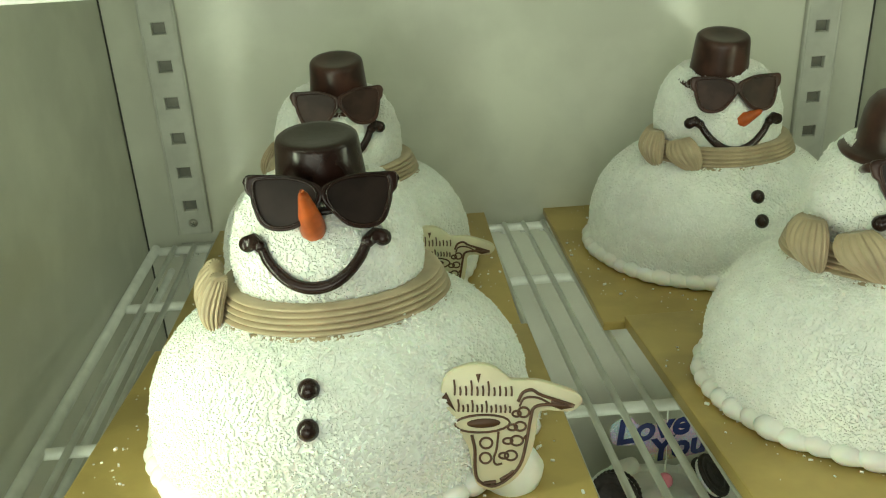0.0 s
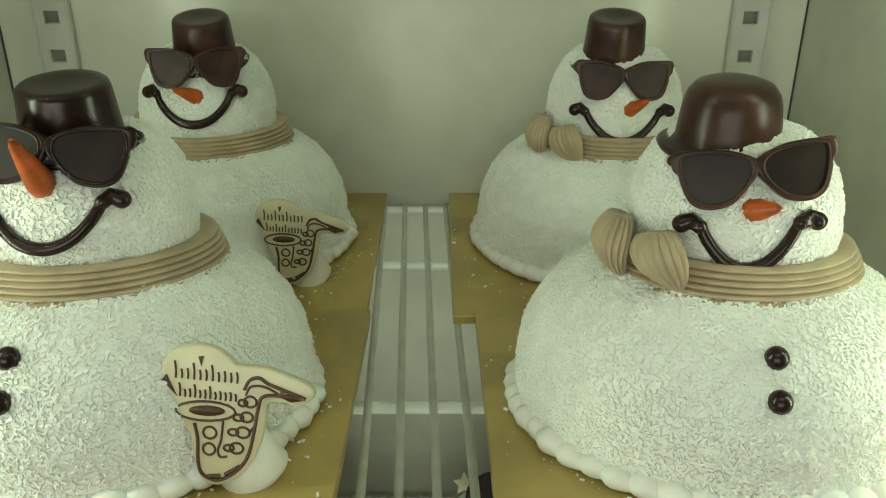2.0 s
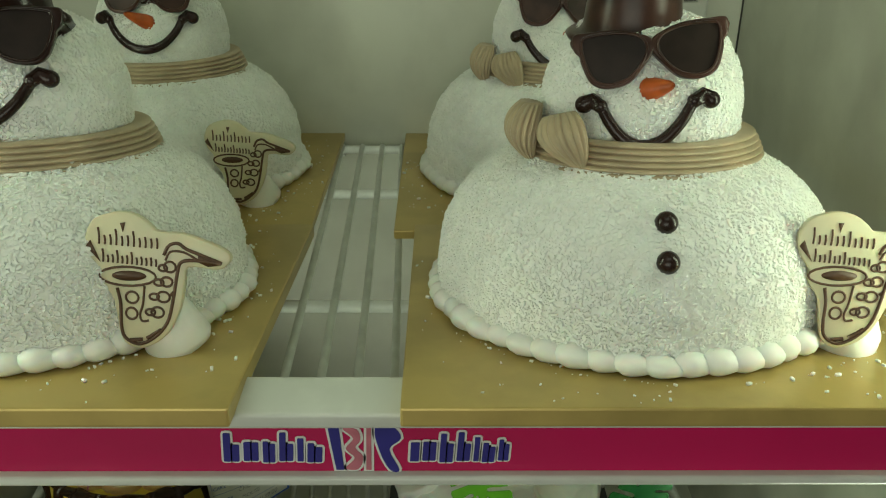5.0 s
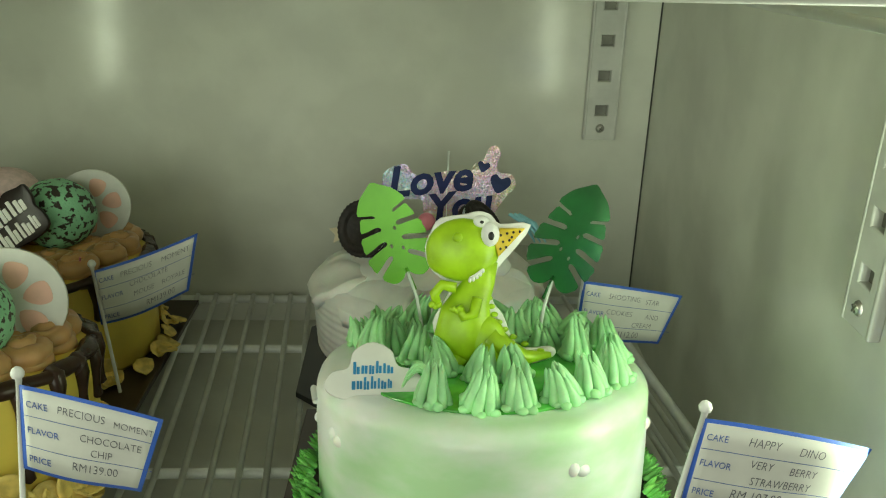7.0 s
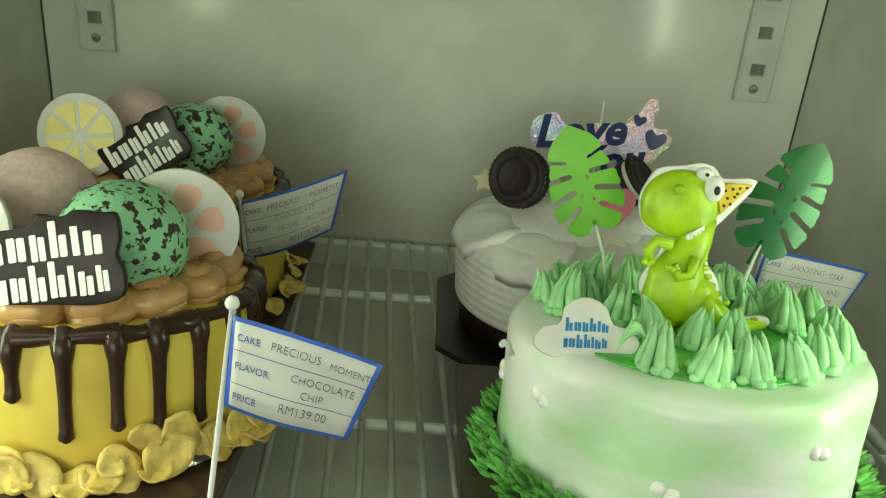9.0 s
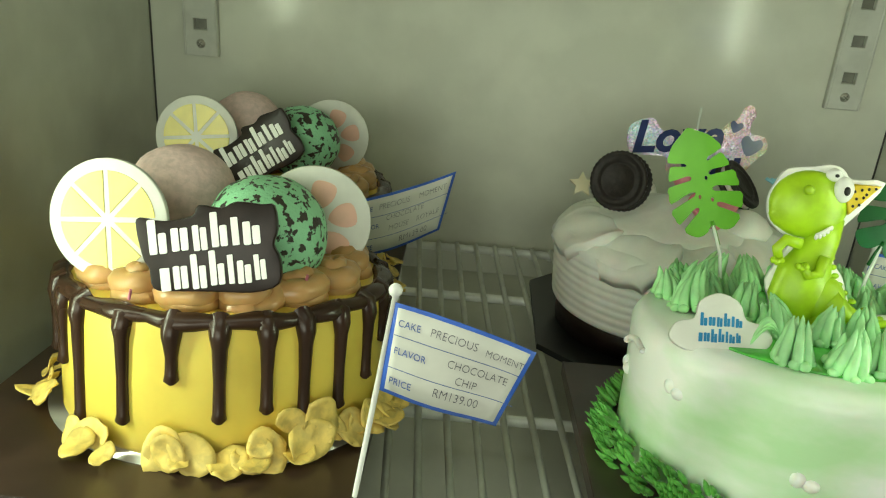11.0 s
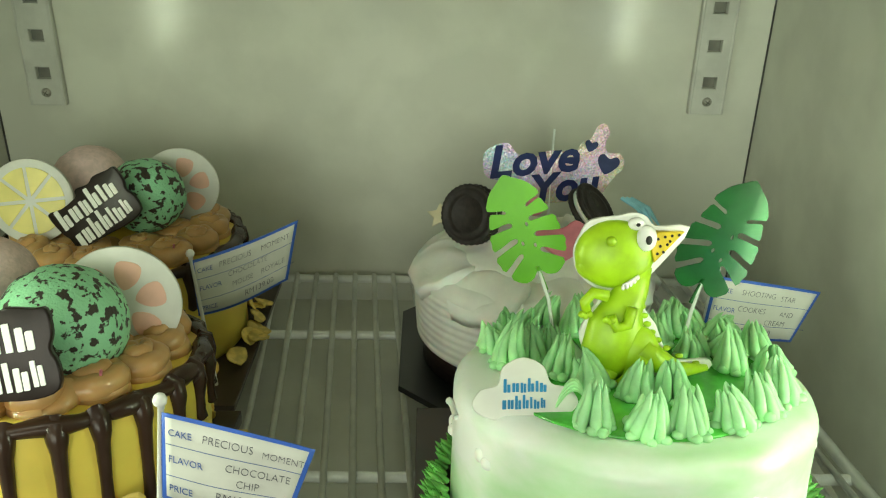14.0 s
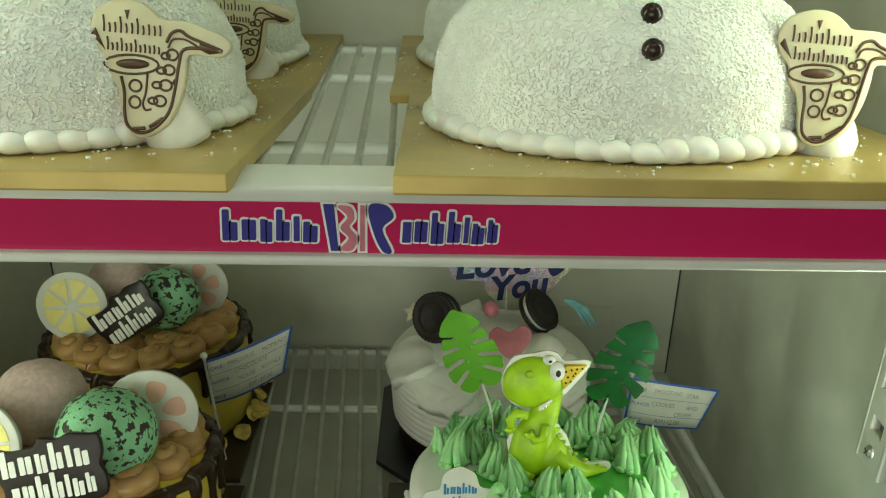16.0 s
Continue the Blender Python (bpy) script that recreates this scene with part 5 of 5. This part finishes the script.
def cream_petal(seed):
    """A broad swept lobe of soft cream: a curled tongue with a rolled lip, its root at the origin, hanging along -y."""
    b = bmesh.new()
    nu, nv = 16, 20
    rows = []
    for i in range(nu + 1):
        t = i / nu
        w = 0.036 * (0.55 + 0.45 * math.sin(math.pi * (0.12 + 0.78 * t)))
        row = []
        for j in range(nv + 1):
            q = -1 + 2 * j / nv
            drop = 0.024 * t ** 1.8 + 0.006 * (1 - q * q) * math.sin(math.pi * t) * -0.8
            roll = 0.0035 * math.exp(-((t - 0.9) / 0.14) ** 2) + 0.004 * (q * q) ** 2 * math.sin(math.pi * t)
            ripple = 0.0012 * math.sin(5 * q + seed + 4 * t)
            row.append(b.verts.new((w * q * (1 - 0.25 * max(0, t - 0.75) / 0.25 * q * q), -0.046 * t, -drop + roll + ripple)))
        rows.append(row)
    for p, q in zip(rows, rows[1:]):
        for j in range(nv):
            b.faces.new((p[j], q[j], q[j + 1], p[j + 1]))
    ex = bmesh.ops.extrude_face_region(b, geom=b.faces[:])
    bmesh.ops.translate(b, vec=(0, 0.004, -0.009), verts=[g for g in ex["geom"] if isinstance(g, bmesh.types.BMVert)])
    bmesh.ops.recalc_face_normals(b, faces=b.faces[:])
    return b


for i in range(9):
    a = 360 * i / 9 + 8
    part("cream_petal", cream_petal(i), M_CREAM, lc, m=pose(0, 0, 0.0965 + 0.002 * (i % 2), 0, 0, a) @ pose(0, -0.060, 0, 4 + rnd.uniform(-5, 5), rnd.uniform(-7, 7), rnd.uniform(-6, 6)))
swirl = lathe([(0.0, 0.0), (0.068, 0.0), (0.07, 0.006), (0.062, 0.012), (0.05, 0.0145), (0.042, 0.0185), (0.03, 0.0205), (0.022, 0.025), (0.01, 0.029), (0.0, 0.0305)], 96, lambda q, z, r: r * (1 + 0.06 * abs(math.cos(4.5 * q + z * 160))))
part("cream_swirl", swirl, M_CREAM, lc, "swirled mound of white cream", m=pose(0, 0, 0.088))
part("cream_dollop", lathe([(0.0, 0.0), (0.02, 0.0), (0.021, 0.006), (0.016, 0.013), (0.009, 0.018), (0.0, 0.021)], 40, lambda q, z, r: r * (1 + 0.08 * abs(math.cos(3 * q + z * 200)))), M_CREAM, lc, m=pose(0.05, -0.022, 0.097))


def sandwich_cookie(m, label):
    """Two embossed cocoa wafers with cream between, its axis along y."""
    ck = thing("sandwich_biscuit", m, label, "biscuit", "sandwich biscuits")
    R = 0.0225
    knurl = lambda a, z, r: r * (1 + (0.018 * math.cos(36 * a) if r > R * 0.9 else 0))
    wafer = [(0, 0.004), (0.012, 0.004), (0.0125, 0.0047), (0.014, 0.0047), (0.0145, 0.004), (0.0185, 0.004), (0.019, 0.0048), (0.0215, 0.0048), (R, 0.004), (R, 0.001), (0.021, 0.0)]
    part("wafer", lathe(wafer[::-1] + [], 72, knurl, m=pose(0, -0.002, 0, 90)), M_OREO, ck)
    part("wafer", lathe(wafer[::-1] + [], 72, knurl, m=pose(0, 0.002, 0, -90)), M_OREO, ck)
    part("filling", lathe([(0, -0.0022), (0.0205, -0.0022), (0.0208, 0.0022), (0, 0.0022)], 40, m=pose(0, 0, 0, 90)), M_CREAM, ck, "white cream filling")
    return ck


sandwich_cookie(pose(0.1325, 0.766, 0.106, -20, 0, -34) @ Matrix.Scale(1.1, 4), "dark cocoa sandwich biscuit standing in the cream")
sandwich_cookie(pose(0.2345, 0.786, 0.103, -48, 22, 42), "dark cocoa sandwich biscuit leaning back in the cream")
LI = LM.inverted()
heart = smooth_loop([(0, -0.013), (0.012, -0.001), (0.0135, 0.007), (0.008, 0.0115), (0.0, 0.007), (-0.008, 0.0115), (-0.0135, 0.007), (-0.012, -0.001)], 3)
part("pink_heart", plate(heart, 0.004, 0.001), M_PINKB, lc, "pink sugar heart", m=LI @ pose(0.203, 0.728, 0.103, -42, 0, 10) @ Matrix.Diagonal((1.5, 1, 1.3, 1)))
part("red_cherry", ball(0.008, LI @ Vector((0.186, 0.78, 0.108))), M_PINKB, lc, "red glossy cherry")
star = [(0.012 * (1 if i % 2 == 0 else 0.5) * math.sin(i * math.pi / 5), 0.012 * (1 if i % 2 == 0 else 0.5) * math.cos(i * math.pi / 5)) for i in range(10)]
part("sugar_star", plate(star, 0.003, 0.0006), M_PLATE, lc, "pale yellow sugar star", m=LI @ pose(0.108, 0.815, 0.083, -35, 0, 0))
for k in range(3):
    part("sugar_ribbon", tube([LI @ Vector((0.262 + 0.004 * k, 0.80, 0.108)), LI @ Vector((0.275 + 0.004 * k, 0.79, 0.103)), LI @ Vector((0.283 + 0.005 * k, 0.777, 0.09))], [0.003, 0.004, 0.001], 8, flat=0.4), M_SKY, lc, "pale blue sugar ribbon")

tp = thing("lettered_topper", pose(0.2065, 0.84, 0.0985, -6, 0, 0), "holographic foil topper with dark blue lettering, in a white cake", "cake topper")
out = smooth_loop([(-0.061, 0.028), (-0.056, 0.037), (-0.04, 0.042), (-0.03, 0.032), (-0.015, 0.030), (0.0, 0.036), (0.02, 0.035), (0.026, 0.043), (0.034, 0.047), (0.039, 0.058), (0.046, 0.06), (0.05, 0.052), (0.047, 0.044), (0.049, 0.035), (0.061, 0.033), (0.065, 0.022), (0.055, 0.010), (0.043, -0.006), (0.01, -0.012), (-0.012, -0.013), (-0.022, -0.004), (-0.024, 0.008), (-0.045, 0.008), (-0.058, 0.012)], 4)
part("foil", plate(out, 0.0008, m=pose(0, 0.0006, 0)), M_HOLO, tp, "glittering holographic foil", smooth=False)
part("letters", text_mesh("Love", 0.040, 0.0004, 0.0012, 0.25, 1.02), M_TOPPER, tp, m=pose(-0.056, 0, 0.0105, 0, -6, 0))
part("letters", text_mesh("You", 0.037, 0.0004, 0.0012, 0.25, 1.0), M_TOPPER, tp, m=pose(-0.018, 0, -0.0135, 0, -8, 0))
for hx, hz, k in ((0.034, 0.0405, 0.42), (0.050, 0.024, 0.72)):
    part("heart", plate([(x * k, z * k) for x, z in heart], 0.0008), M_TOPPER, tp, m=pose(hx, -0.0004, hz, 0, 14, 0), smooth=False)
part("stick", tube([(0, 0.0015, -0.03), (0, 0.0015, 0.02), (0.001, 0.0015, 0.055)], 0.0011, 8), M_CLEAR, tp, "clear plastic stick")


# --- price flags ---
def price_flag(tl, wt, wb, h, slope, curve, dy, foot, lines, label, bulge=0.003, lean=0.0):
    """A paper flag on a white stick. tl: its upper corner at the stick; wt, wb: its length above and below; lines: (u, v, size, words)."""
    tl, foot = Vector(tl), Vector(foot)
    f = thing("price_flag", Matrix.Translation(foot), label, "price flag", "price flags")
    o = tl - foot

    def bend(me):
        for v in me.vertices:
            u, w = v.co.x, -v.co.z
            v.co = Vector((o.x + u - lean * w, o.y + v.co.y + dy * u / wt - bulge * math.sin(math.pi * u / wt), o.z - w * (1 + 0.04 * math.sin(5 * u / wt)) - slope * u - curve * u * u))

    def sheet(inset, off, thick):
        b = bmesh.new()
        n = 18
        rows = []
        for j in range(5):
            w = inset + (h - 2 * inset) * j / 4
            L = wt + (wb - wt) * w / h
            rows.append([b.verts.new((inset + (L - 2 * inset) * i / n, off, -w)) for i in range(n + 1)])
        for p, q in zip(rows, rows[1:]):
            for i in range(n):
                b.faces.new((p[i], q[i], q[i + 1], p[i + 1]))
        ex = bmesh.ops.extrude_face_region(b, geom=b.faces[:])
        bmesh.ops.translate(b, vec=(0, thick, 0), verts=[g for g in ex["geom"] if isinstance(g, bmesh.types.BMVert)])
        bmesh.ops.recalc_face_normals(b, faces=b.faces[:])
        return b
    paper = part("blue_border", sheet(0.0, 0.0, 0.0003), M_BLUE, f, "blue printed border")
    bend(paper.data)
    inner = part("paper", sheet(0.0022, -0.0003, 0.00028), M_CARD, f, "white paper sheet")
    bend(inner.data)
    for v in (0.0165, 0.0345):
        b = bmesh.new()
        vs = [[b.verts.new((0.0024 + (wt - 0.0075) * i / 16, -0.00045, -(v + e + 0.1 * 0.0))) for i in range(17)] for e in (0, 0.0004)]
        for i in range(16):
            b.faces.new((vs[0][i], vs[1][i], vs[1][i + 1], vs[0][i + 1]))
        r = part("ruled_line", b, M_INKB, inner)
        bend(r.data)
    for u, v, size, words in lines:
        printed = words in ("CAKE", "FLAVOR", "PRICE")
        me = text_mesh(words, size * (0.86 if printed else 0.84), 0.0001, -0.00003 if printed else -0.00014, 0.0 if printed else 0.12, 0.82 if printed else 0.78)
        me.transform(Matrix.Translation((u + (0 if printed else 0.0025), -0.0006, -v)))
        t = part("writing", me, M_INKB if printed else M_INK, inner, "printed heading" if printed else "handwriting in dark pen", smooth=False)
        bend(t.data)
    d = o.normalized()
    part("stick", tube([Vector((0, 0.0012, 0)), o * 0.5 + Vector((0, 0.0012, 0)), o + d * 0.003 + Vector((0, 0.0012, 0))], 0.0015, 10), M_WHITE, f, "thin white plastic stick")
    part("knob", lathe([(0, -0.001), (0.0016, -0.001), (0.0017, 0.001), (0.003, 0.002), (0.0034, 0.004), (0.0026, 0.006), (0.001, 0.0072), (0, 0.0075)], 14), M_WHITE, f, "white plastic knob", m=Matrix.Translation(o + d * 0.002 + Vector((0, 0.0012, 0))))
    return f


HEADS = [(0.0035, 0.0115, 0.0062, "CAKE"), (0.0035, 0.0265, 0.0062, "FLAVOR"), (0.0035, 0.0435, 0.0062, "PRICE")]
price_flag((-0.024, 0.437, 0.1525), 0.0695, 0.059, 0.050, 0.10, 2.6, -0.002, (-0.0395, 0.437, 0.0335),
           HEADS + [(0.0165, 0.0115, 0.0078, "PRECIOUS"), (0.0435, 0.0125, 0.0068, "MOMENT"), (0.027, 0.0245, 0.0075, "CHOCOLATE"), (0.032, 0.0325, 0.0075, "CHIP"), (0.0225, 0.0425, 0.0085, "RM139.00")],
           "white price flag with blue border, handwritten, by the drip cake", lean=0.1)
price_flag((-0.081, 0.702, 0.0935), 0.077, 0.066, 0.048, -0.20, -0.7, 0.034, (-0.072, 0.700, -0.018),
           HEADS + [(0.0165, 0.0115, 0.0078, "PRECIOUS"), (0.0465, 0.0115, 0.0075, "MOMENT"), (0.022, 0.0215, 0.0072, "CHOCOLATE"), (0.024, 0.0305, 0.0072, "MOUSE"), (0.045, 0.0305, 0.0072, "ROYALE"), (0.032, 0.0425, 0.008, "RM139.00")],
           "white price flag with blue border, curling upwards, at the back", lean=-0.02)
price_flag((0.306, 0.672, 0.101), 0.080, 0.068, 0.047, 0.06, 1.2, 0.0, (0.300, 0.675, -0.018),
           HEADS + [(0.0185, 0.0115, 0.0075, "SHOOTING"), (0.048, 0.0125, 0.0075, "STAR"), (0.0185, 0.0245, 0.0075, "COOKIES"), (0.05, 0.0255, 0.0075, "AND"), (0.04, 0.0335, 0.0075, "CREAM"), (0.024, 0.0425, 0.0085, "RM112.00")],
           "white price flag with blue border, behind the dinosaur cake", lean=0.06)
price_flag((0.3135, 0.416, 0.146), 0.090, 0.078, 0.050, 0.08, 1.6, 0.002, (0.2985, 0.416, 0.037),
           HEADS + [(0.022, 0.0115, 0.0085, "HAPPY"), (0.049, 0.0125, 0.0085, "DINO"), (0.026, 0.0235, 0.008, "VERY"), (0.047, 0.0245, 0.008, "BERRY"), (0.028, 0.033, 0.008, "STRAWBERRY"), (0.02, 0.0425, 0.0095, "RM 107.00")],
           "white price flag with blue border, beside the dinosaur cake", lean=0.1)
